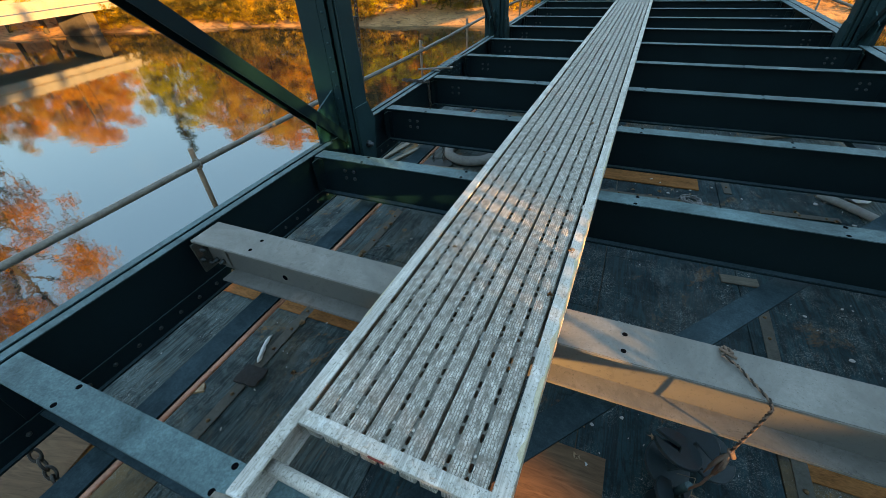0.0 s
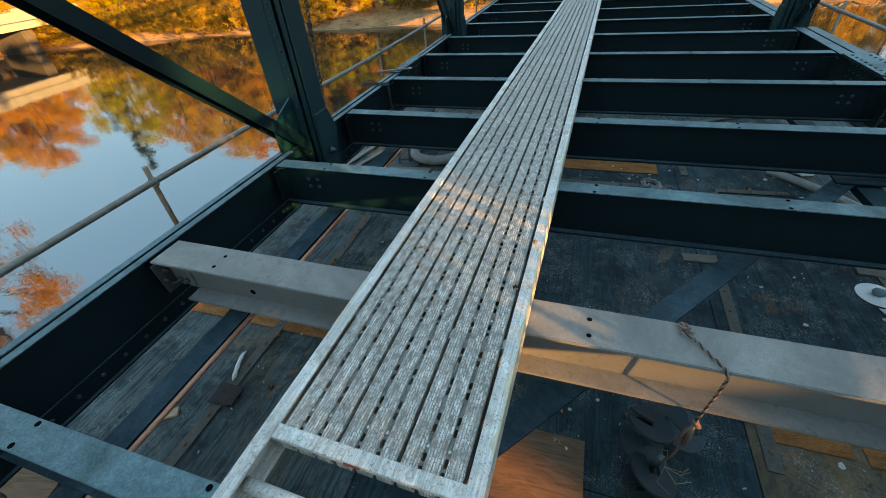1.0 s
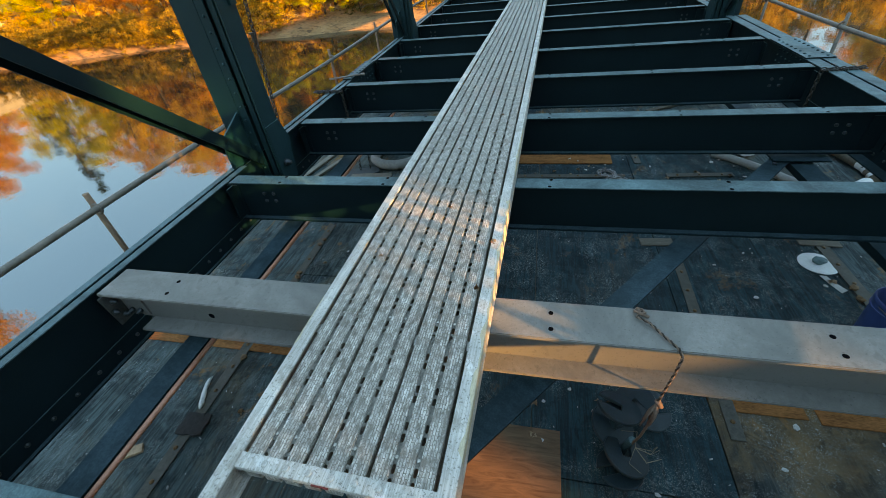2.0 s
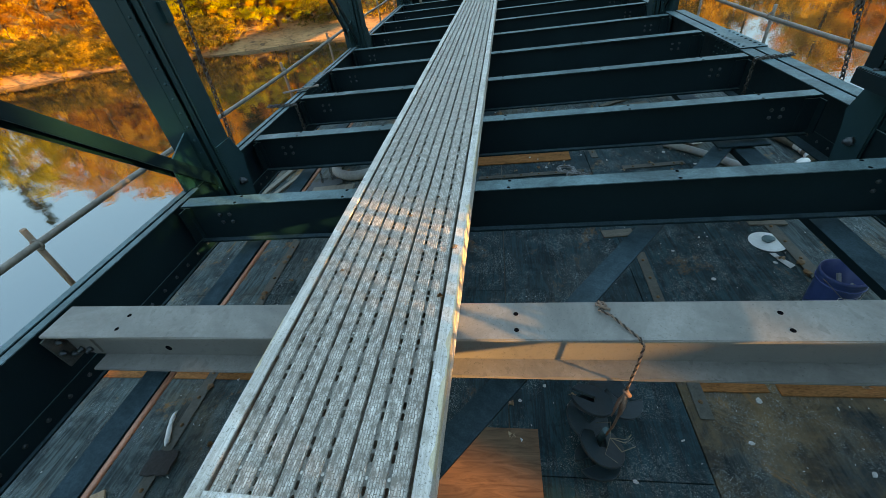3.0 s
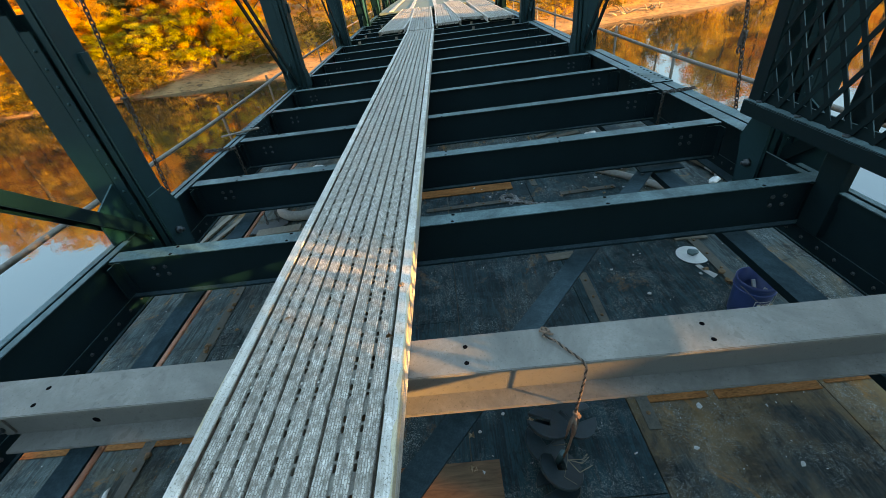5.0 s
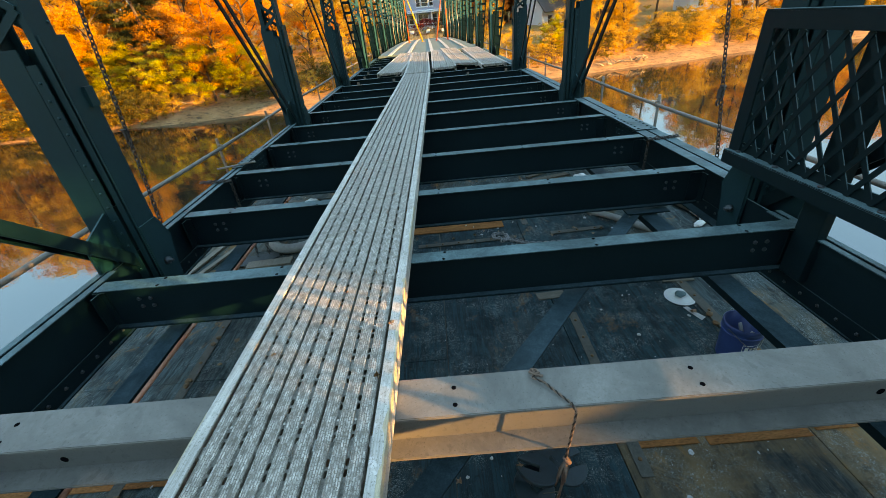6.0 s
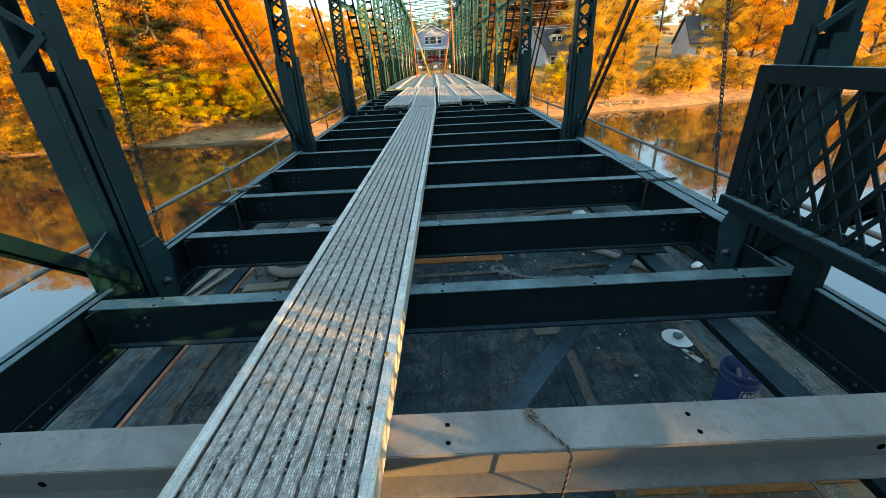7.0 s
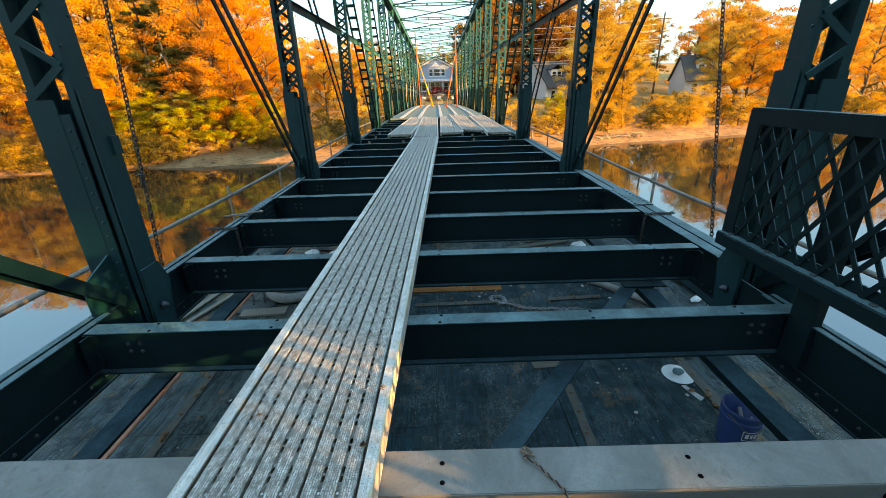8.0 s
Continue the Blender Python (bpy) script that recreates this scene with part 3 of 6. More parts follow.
def chord(s):
    """Built-up bottom chord on side s: web plate, paired angles top and bottom, splice plates."""
    t = thing("bottom_chord", "riveted dark green bottom chord of paired angles with a slot between", "chord", group="bottom chords")
    def edges(y):
        """Inner and outer edge of the flanges: the right chord is narrower before the post."""
        return (2.695, 2.835) if s < 0 else (2.69, 2.98) if y > POST0 - 0.1 else (2.555, 2.675)

    xi, xo = edges(9)
    xm = (xi + xo) / 2

    def bx(bm, a, b, *rest):
        return box(bm, min(s * a, s * b), max(s * a, s * b), *rest)

    k = -3
    while POST0 + k * PANEL < 68:
        p0, p1 = POST0 + k * PANEL, POST0 + (k + 1) * PANEL
        xi, xo = edges(p0)
        xm = (xi + xo) / 2
        top = -0.005 if s > 0 and k < 0 else 0.0
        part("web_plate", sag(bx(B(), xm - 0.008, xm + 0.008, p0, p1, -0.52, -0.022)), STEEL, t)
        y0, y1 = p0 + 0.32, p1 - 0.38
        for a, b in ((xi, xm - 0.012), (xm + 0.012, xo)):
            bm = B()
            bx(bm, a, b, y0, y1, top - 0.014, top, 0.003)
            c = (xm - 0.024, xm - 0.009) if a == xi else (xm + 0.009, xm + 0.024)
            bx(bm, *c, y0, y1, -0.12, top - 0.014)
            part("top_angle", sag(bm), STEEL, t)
            bm = B()
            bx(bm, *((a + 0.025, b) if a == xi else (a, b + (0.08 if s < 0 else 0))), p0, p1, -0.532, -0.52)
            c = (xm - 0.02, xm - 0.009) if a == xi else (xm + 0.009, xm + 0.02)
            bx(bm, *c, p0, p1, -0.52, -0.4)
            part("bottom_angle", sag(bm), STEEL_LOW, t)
        k += 1
    rivet = data(lathe(B(), ((0.017, 0), (0.014, 0.008), (0.006, 0.012), (0, 0.0125)), 8), STEEL, "rivet")
    for y0 in (4.13,):
        sp = part("splice_plate", bx(B(), xi, xo, y0, y0 + 0.95, 0.001, 0.014), STEEL, t)
        for i in range(8):
            for x in (xi + (xo - xi) * 0.2, xo - (xo - xi) * 0.2):
                r = part("rivet", rivet, STEEL, sp)
                r.matrix_basis = pose(s * x, y0 + 0.06 + i * 0.11, 0.014)
        wp = part("web_splice", bx(B(), xm - 0.04, xm - 0.026, y0, y0 + 0.95, -0.38, -0.03), STEEL, t)
        for i in range(8):
            for z in (-0.09, -0.16, -0.23, -0.3):
                r = part("rivet", rivet, STEEL, wp)
                r.matrix_basis = pose(s * (xm - 0.04), y0 + 0.06 + i * 0.11, z, 0, -90 * s)
    for i in range(40):
        r = part("rivet", rivet, BOLT, t)
        r.data = RIVET_PALE
        y = -2.3 + i * 0.1525
        r.matrix_basis = pose(s * (sum(edges(y)) / 2 - 0.02), y, -0.46, 0, -90 * s)
    return t


RIVET_PALE = data(lathe(B(), ((0.014, 0), (0.012, 0.007), (0.005, 0.01), (0, 0.0105)), 8), BOLT, "rivet")
chord(-1)
chord(1)


# ---- trusses ----
def post(s, mat, far=False):
    """A laced truss post, origin on its axis at chord level."""
    t = thing("truss_post", "laced dark green steel truss post with cover plates at its foot", "truss post", group="truss posts")

    def bx(bm, a, b, *rest):
        return box(bm, min(s * a, s * b), max(s * a, s * b), *rest)

    top, h, w = 6.4, 0.165, 0.095
    rise = 0.2
    if not far:
        for name, e, i, f in (("inner_leg", -h, -h + 0.012, -h + 0.05), ("outer_leg", h, h - 0.012, h - 0.065)):
            out = [(e, -w), (f, -w), (f, -w + 0.012), (i, -w + 0.012), (i, w - 0.012), (f, w - 0.012), (f, w), (e, w)]
            part(name, plate(B(), [(s * a, c) for a, c in out], "z", -0.45, top), mat, t)
        for y, flip in ((-w - 0.007, 1), (w + 0.007, -1)):
            z, i = 1.62, 0
            up = data(bar(B(), (-h + 0.03, y, 0), (h - 0.03, y, rise), 0.012, 0.05, (0, 1, 0)), mat, "lacing_bar")
            down = data(bar(B(), (h - 0.03, y, 0), (-h + 0.03, y, rise), 0.012, 0.05, (0, 1, 0)), mat, "lacing_bar")
            while z < top - 0.3:
                q = part("lacing_bar", up if (i % 2 == 0) == (flip > 0) else down, mat, t)
                q.matrix_basis = pose(0, 0, z)
                z += rise
                i += 1
    else:
        for ex in (-1, 1):
            for ey in (-1, 1):
                out = [(ex * h, ey * 0.11), (ex * (h - 0.07), ey * 0.11), (ex * (h - 0.07), ey * 0.1), (ex * (h - 0.01), ey * 0.1), (ex * (h - 0.01), ey * 0.05), (ex * h, ey * 0.05)]
                part("corner_angle", plate(B(), out, "z", -0.45, top), mat, t)
        for axis in ("front", "back", "inner", "outer"):
            bm = B()
            z, i = 1.62, 0
            while z < top - 0.3:
                d = 1 if (i % 2 == 0) == (axis in ("front", "inner")) else -1
                if axis in ("front", "back"):
                    y = -0.117 if axis == "front" else 0.117
                    bar(bm, (-d * (h - 0.03), y, z), (d * (h - 0.03), y, z + rise), 0.012, 0.05, (0, 1, 0))
                else:
                    x = s * (-h - 0.007 if axis == "inner" else h + 0.007)
                    bar(bm, (x, -d * 0.09, z), (x, d * 0.09, z + rise), 0.012, 0.045, (1, 0, 0))
                z += rise
                i += 1
            tagged(part("lacing", bm, mat, t), kind="stuff")
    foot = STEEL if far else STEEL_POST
    fy = w + 0.014 if not far else 0.124
    for name, y0 in (("front_cover_plate", -fy - 0.013), ("back_cover_plate", fy)):
        part(name, bx(B(), -0.02, h + 0.02, y0, y0 + 0.013, -0.3, 1.6), foot, t)
        part("corner_angle", bx(B(), -0.10, -0.024, y0 + 0.002, y0 + 0.013, -0.3, 1.5), foot, t)
    part("packing_strip", bx(B(), -h - 0.03, -h - 0.001, -0.07, 0.07, -0.5, 1.6), foot, t)
    part("inner_cover_plate", bx(B(), -h - 0.044, -h - 0.0305, -0.112, 0.112, -0.5, 1.67), foot, t)
    part("outer_cover_plate", bx(B(), h + 0.001, h + 0.016, -w, w, -0.3, 1.66), foot, t)
    bm = plate(B(), ((-0.44, -0.42), (0.3, -0.42), (0.3, -0.02), (0.115, 0.14), (0.115, 0.4), (-0.115, 0.4), (-0.44, 0.26)), "x", -0.008, 0.008)
    part("gusset_plate", bm, foot, t)
    bm = plate(B(), ((-0.108, -0.5), (0.108, -0.5), (0.16, -0.1), (0.2, 0.03), (0.108, 0.24), (-0.108, 0.24)), "x", min(s * (-h - 0.045), s * (-h - 0.057)), max(s * (-h - 0.045), s * (-h - 0.057)))
    g = part("foot_plate", bm, foot, t)
    q = part("pin_nut", lathe(B(), ((0.036, 0), (0.036, 0.03), (0.02, 0.032), (0.02, 0.06), (0, 0.061)), 6), BOLT, g)
    q.matrix_basis = pose(s * (-h - 0.057), 0.0, -0.15, 0, -90 * s)
    part("bracket", bx(B(), -h - 0.07, -h - 0.045, 0.02, 0.1, 1.19, 1.33), foot, t)
    rivet = data(lathe(B(), ((0.012, 0), (0.010, 0.007), (0, 0.01)), 6), foot, "rivet")
    if not far:
        for i in range(14):
            r = part("rivet", rivet, foot, t)
            r.matrix_basis = pose(s * -0.062, -fy - 0.011, -0.15 + i * 0.118, 90)
        for i in range(12):
            r = part("rivet", rivet, mat, t)
            r.matrix_basis = pose(s * (-h - 0.001), -0.072 if i % 2 else 0.072, 1.75 + i * 0.2, 0, -90 * s)
    return t


KFAR = 13
for s in (-1, 1):
    xc = s * 2.79
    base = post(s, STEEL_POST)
    base.matrix_basis = pose(xc, POST0, 0)
    for k in (-1, 1, 2):
        copy_thing(base, pose(xc, POST0 + k * PANEL, 0))
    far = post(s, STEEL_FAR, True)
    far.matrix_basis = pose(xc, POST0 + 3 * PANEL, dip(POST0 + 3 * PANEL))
    far["label"] = "laced green steel truss post with faded paint and sunlight painted in"
    for k in range(4, KFAR):
        y = POST0 + k * PANEL
        copy_thing(far, pose(xc, y, dip(y)))

    # inclined strut of the near panel
    t = thing("inclined_strut", "heavy dark green angle strut rising from the post foot", "strut", group="inclined struts")
    p, q = Vector((xc, 1.86, -0.11)), Vector((xc, -3.2, 4.44))
    d = (q - p).normalized()
    u = Vector((0, -d.z, d.y)) * -1
    u = u if u.z > 0 else -u
    part("top_plate", bar(B(), p + u * 0.05, q + u * 0.05, 0.15, 0.012), STEEL, t)
    for side in (-0.069, 0.069):
        part("side_plate", bar(B(), p + Vector((side, 0, 0)), q + Vector((side, 0, 0)), 0.012, 0.088), STEEL, t)

    # paired eyebars
    for k in (1, 2):
        m = STEEL
        for dx, dy in ((-0.06, 0.145), (0.06, 0.175)):
            bm = B()
            y = POST0 + k * PANEL - 0.33 + dy
            bar(bm, (xc + s * dx, y, 0.05), (xc + s * dx, y - 5.0, 5.9), 0.022, 0.075)
            solid("eyebar", bm, m, "flat steel diagonal eyebar", "tie bar", group="diagonal eyebars")

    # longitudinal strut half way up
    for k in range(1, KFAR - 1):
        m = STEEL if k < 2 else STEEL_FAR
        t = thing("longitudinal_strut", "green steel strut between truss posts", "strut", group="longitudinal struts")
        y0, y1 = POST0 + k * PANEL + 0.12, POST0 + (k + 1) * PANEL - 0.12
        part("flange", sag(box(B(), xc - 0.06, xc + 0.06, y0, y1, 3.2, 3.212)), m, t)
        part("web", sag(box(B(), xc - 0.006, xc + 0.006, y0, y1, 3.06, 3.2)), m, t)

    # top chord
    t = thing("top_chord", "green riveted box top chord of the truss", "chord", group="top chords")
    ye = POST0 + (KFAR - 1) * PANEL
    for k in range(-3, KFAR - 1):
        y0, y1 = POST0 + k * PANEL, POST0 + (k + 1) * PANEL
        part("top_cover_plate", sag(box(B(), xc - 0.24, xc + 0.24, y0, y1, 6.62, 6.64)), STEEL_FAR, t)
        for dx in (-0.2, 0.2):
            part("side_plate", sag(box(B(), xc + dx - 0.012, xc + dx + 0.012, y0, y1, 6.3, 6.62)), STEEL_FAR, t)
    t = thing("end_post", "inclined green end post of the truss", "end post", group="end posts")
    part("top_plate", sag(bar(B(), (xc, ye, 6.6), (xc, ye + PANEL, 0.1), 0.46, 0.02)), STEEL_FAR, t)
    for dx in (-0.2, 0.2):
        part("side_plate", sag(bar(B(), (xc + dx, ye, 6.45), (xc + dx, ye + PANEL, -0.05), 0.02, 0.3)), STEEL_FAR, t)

    # battened diagonals, like ladders
    for k in range(3, KFAR):
        t = thing("battened_diagonal", "narrow battened green diagonal like a ladder", "diagonal", group="battened diagonals")
        m = STEEL
        y = POST0 + k * PANEL
        p, q = Vector((xc, y - 0.25, 0.1 + dip(y))), Vector((xc, y - PANEL + 0.1, 6.2 + dip(y - PANEL)))
        d = (q - p).normalized()
        u = Vector((1, 0, 0)).cross(d)
        for e in (-0.13, 0.13):
            part("rail", bar(B(), p + Vector((e, 0, 0)), q + Vector((e, 0, 0)), 0.05, 0.07), m, t)
        n = int((q - p).length / 0.4)
        step = data(box(B(), -0.105, 0.105, -0.012, 0.012, -0.045, 0.045), m, "batten")
        for i in range(1, n):
            c = p + d * 0.4 * i
            ob = part("batten", step, m, t)
            ob.matrix_basis = Matrix.Translation(c)

# overhead struts and sway rods
for k in range(1, KFAR):
    y = POST0 + k * PANEL
    dz = dip(y)
    t = thing("overhead_strut", "green battened cross strut between the truss tops", "strut", group="overhead struts")
    for z in (6.46, 6.6):
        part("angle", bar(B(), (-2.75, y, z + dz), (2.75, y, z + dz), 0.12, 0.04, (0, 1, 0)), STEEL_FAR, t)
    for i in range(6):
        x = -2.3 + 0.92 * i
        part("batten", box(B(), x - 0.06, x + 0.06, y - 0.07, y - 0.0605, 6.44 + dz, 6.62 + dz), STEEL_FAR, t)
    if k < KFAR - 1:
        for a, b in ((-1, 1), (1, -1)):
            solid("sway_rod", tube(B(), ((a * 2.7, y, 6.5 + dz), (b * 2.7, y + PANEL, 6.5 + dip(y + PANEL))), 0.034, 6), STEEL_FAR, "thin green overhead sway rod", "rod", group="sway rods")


# ---- lattice railing on the right truss ----
def lattice_railing():
    t = thing("lattice_railing", "dark green riveted lattice railing panel beside the post", "railing")
    x, y0, y1, z0, z1 = 2.495, -2.62, 2.0, 0.392, 1.408
    bm = B()
    box(bm, x - 0.05, x + 0.05, y0, y1, z1 - 0.012, z1, 0.004)
    box(bm, x - 0.05, x - 0.038, y0, y1, z1 - 0.12, z1 - 0.012)
    part("top_rail", bm, STEEL, t)
    bm = B()
    box(bm, x - 0.09, x + 0.01, y0, y1, z0 - 0.012, z0, 0.004)
    box(bm, x - 0.02, x - 0.008, y0, y1, z0, z0 + 0.07)
    box(bm, x - 0.09, x - 0.078, y0, y1, z0 - 0.11, z0 - 0.012)
    low = part("bottom_rail", bm, STEEL, t)
    bolt = data(lathe(B(), ((0.022, 0), (0.02, 0.01), (0, 0.013)), 8), BOLT, "bolt")
    for i in range(12):
        b = part("bolt", bolt, BOLT, low)
        b.matrix_basis = pose(x - 0.05, y1 - 0.12 - i * 0.4, z0)
    for y in (y1 - 0.06, y0 + 0.06):
        bm = B()
        box(bm, x - 0.05, x - 0.038, y - 0.06, y + 0.06, z0, z1 - 0.12)
        box(bm, x - 0.038, x + 0.05, y + 0.048 if y > 0 else y - 0.06, y + 0.06 if y > 0 else y - 0.048, z0 - 0.1, z1 - 0.012)
        part("end_stile", bm, STEEL, t)
    h = z1 - 0.12 - z0
    run = h / 1.6
    step = 0.156
    for dx, lean in ((-0.024, 1), (-0.034, -1)):
        i = -9
        while True:
            a = y0 + 0.12 + i * step
            i += 1
            b = a + lean * run
            pts = []
            for q in (0.0, 1.0):
                pts.append((a + (b - a) * q, z0 + h * q))
            (ya, za), (yb, zb) = pts
            lo, hi = y0 + 0.1, y1 - 0.1
            if min(ya, yb) > hi:
                break
            if max(ya, yb) < lo:
                continue
            # clip to the stiles
            def clip(ya, za, yb, zb):
                for lim, sign in ((lo, 1), (hi, -1)):
                    if (ya - lim) * sign < 0:
                        f = (lim - ya) / (yb - ya)
                        ya, za = lim, za + (zb - za) * f
                    if (yb - lim) * sign < 0:
                        f = (lim - yb) / (ya - yb)
                        yb, zb = lim, zb + (za - zb) * f
                return ya, za, yb, zb
            ya, za, yb, zb = clip(ya, za, yb, zb)
            if abs(zb - za) < 0.03:
                continue
            part("lattice_bar", bar(B(), (x + dx, ya, za), (x + dx, yb, zb), 0.008, 0.033), STEEL, t)
    # channel stanchion behind the panel, down to the joist end
    bm = B()
    box(bm, x + 0.051, x + 0.061, 1.06, 1.25, -0.36, z1 - 0.013, 0.002)
    box(bm, x + 0.061, x + 0.12, 1.06, 1.07, -0.36, z1 - 0.013)
    box(bm, x + 0.061, x + 0.12, 1.24, 1.25, -0.36, z1 - 0.013)
    part("stanchion", bm, STEEL, t)


lattice_railing()


# ---- bracing below the joists ----
for s, xc, w in ((-1, -2.26, 0.078), (1, 2.17, 0.09)):
    t = thing("bracing_channel", "dark green channel running along under the joists", "bracing", group="lower bracing")
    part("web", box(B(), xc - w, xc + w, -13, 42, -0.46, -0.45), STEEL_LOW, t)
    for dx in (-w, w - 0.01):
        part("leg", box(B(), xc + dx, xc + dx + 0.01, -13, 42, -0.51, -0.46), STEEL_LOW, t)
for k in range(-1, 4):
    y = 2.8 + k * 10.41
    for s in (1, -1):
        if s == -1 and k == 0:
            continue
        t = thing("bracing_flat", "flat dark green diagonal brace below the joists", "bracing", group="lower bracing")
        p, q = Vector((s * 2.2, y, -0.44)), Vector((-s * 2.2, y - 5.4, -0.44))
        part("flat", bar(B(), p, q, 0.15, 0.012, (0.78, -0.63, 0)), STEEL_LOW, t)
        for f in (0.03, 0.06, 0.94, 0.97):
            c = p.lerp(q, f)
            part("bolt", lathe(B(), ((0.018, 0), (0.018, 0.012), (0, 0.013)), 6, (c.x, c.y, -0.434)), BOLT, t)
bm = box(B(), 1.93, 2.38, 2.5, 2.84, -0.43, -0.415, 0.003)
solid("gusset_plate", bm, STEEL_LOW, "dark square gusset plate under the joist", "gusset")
bm = tube(B(), ((-2.164, -4, -0.475), (-2.167, 0, -0.473), (-2.162, 0.6, -0.476), (-2.165, 8, -0.475)), 0.017, 10)
solid("copper_pipe", bm, COPPER, "long copper-coloured pipe clipped beside the bracing", "pipe")


# ---- hung working platform ----
def platform():
    t = thing("work_platform", "hung plywood working platform below the bridge floor, dusty and stained", "platform")
    bm = B()
    box(bm, -3.75, 3.75, -13, 40, FLOOR_Z - 0.14, FLOOR_Z - 0.022)
    part("joist_deck", bm, DARKWOOD, t)
    xs = (-3.72, -2.50, -1.28, -0.1, 1.06, 2.42, 3.72)
    for i in range(6):
        y = (-5.9, -5.9, -5.9, -5.07, -6.77, -6.77)[i]
        while y < 18:
            y1 = y + 2.44
            gap = 0.004
            dz = rng.uniform(-0.003, 0.004)
            part("plywood_sheet", box(B(), xs[i] + gap, xs[i + 1] - gap, y + gap, y1 - gap, FLOOR_Z - 0.02, FLOOR_Z + dz), RUSTY_SUN_PLY if i > 3 and y < -1 or i == 0 and y < -3 else GREYPLY if i < 2 or (i == 5 and y > 0) or y > 4.5 else PLY, t)
            y = y1
    return t


platform()

bm = box(B(), -0.62, 0.085, -0.92, 0.095, FLOOR_Z + 0.006, FLOOR_Z + 0.018)
solid("plywood_offcut", bm, FRESHPLY, "bare reddish plywood offcut on the platform", "plywood")
# Orange ply: sunlight on the platform is mixed into the stain colour.
SUNLIT_STAINPLY = plain("sunlit_stained_ply", (0.27, 0.085, 0.03), 0.85, 0, 0.65, 5.0, 0.4, (1, 3, 1), 0.1)
OLDWOOD = plain("old_grey_timber", (0.17, 0.14, 0.11), 0.85, 0, 0.4, 7, 0.4, (1, 6, 1))
# Not a loose board: this sheet stands in for an orange floor patch.
bm = box(B(), -0.6, 0.85, 3.93, 4.45, FLOOR_Z + 0.006, FLOOR_Z + 0.018)
solid("plywood_offcut", bm, SUNLIT_STAINPLY, "thin orange sheet for a sunlit, stained patch of the platform", "plywood")


def strap(x0, y0, x1, y1, w=0.085, mat=None):
    t = thing("steel_strap", "rust-stained flat steel strap screwed over a sheet joint", "strap", group="joint straps")
    d = Vector((x1 - x0, y1 - y0, 0))
    part("strap", bar(B(), (x0, y0, FLOOR_Z + 0.012), (x1, y1, FLOOR_Z + 0.012), w, 0.006, (d.y, -d.x, 0)), mat or STRAP, t)
    n = max(2, int(d.length / 0.22))
    head = data(lathe(B(), ((0.016, 0), (0.013, 0.008), (0, 0.011)), 8), RUST, "screw")
    for i in range(n):
        p = Vector((x0, y0, FLOOR_Z + 0.015)) + d * ((i + 0.5) / n)
        h = part("screw", head, RUST, t)
        h.matrix_basis = pose(p.x, p.y, p.z)


STRAP = plain("strap_steel", (0.075, 0.068, 0.055), 0.7, 0.3, 0.45, 9)
strap(-2.525, 0.6, -2.52, -0.98)
strap(-2.50, 1.0, -2.52, 2.3)
strap(1.2, 1.9, 1.16, 0.2)
strap(1.17, 3.95, 1.15, 4.6)
strap(2.52, 0.9, 2.5, 2.6, 0.1)
strap(1.45, 3.62, 2.2, 3.66)
strap(-0.4, 3.56, 0.95, 3.6)
strap(-2.4, 3.05, -1.0, 3.1)


def edge_boards(s):
    for y0, y1 in ((-13, -1.0), (-0.98, 3.0), (3.02, 8.0), (8.02, 20.0), (20.02, 40)):
        bm = box(B(), s * 3.70 - 0.045, s * 3.70 + 0.045, y0, y1, FLOOR_Z + 0.006, FLOOR_Z + 0.026, 0.004)
        solid("edge_board", bm, OLDWOOD, "flat grey timber board along the platform edge", "board", group="edge boards")


edge_boards(-1)
edge_boards(1)


def guard_rail(s):
    """Scaffold pipe handrail along the platform edge with its standards."""
    t = thing("pipe_guardrail", "grey scaffold pipe guardrail on thin rusty standards", "guardrail", group="guardrails")
    x = s * 3.74
    z0 = -0.07 if s < 0 else -0.01
    pts = [(x, y, z0 + 0.015 * math.sin(y * 0.8) + dip(y)) for y in np.linspace(-9, 48, 48)]
    part("pipe", tube(B(), pts, 0.028, 10), GALV, t)
    y = 0.9 if s < 0 else 0.8
    ys = [y + i * 2.44 for i in range(-4, 20)]
    for yy in ys:
        bm = B()
        tube(bm, ((x + s * 0.045, yy, FLOOR_Z - 0.1 + dip(yy)), (x + s * 0.045, yy + 0.01, z0 + 0.14 + dip(yy))), 0.024, 8)
        p = part("standard", bm, RUSTPIPE if s < 0 else GALV, t)
        part("coupler", torus(B(), (x + s * 0.02, yy, z0 + dip(yy)), 0.042, 0.014, 14, 6, "y"), GALV, p)


guard_rail(-1)
guard_rail(1)


DECKGREEN = plain("green_deck_cover", (0.1, 0.14, 0.12), 0.7, 0, 0.3, 2.0)


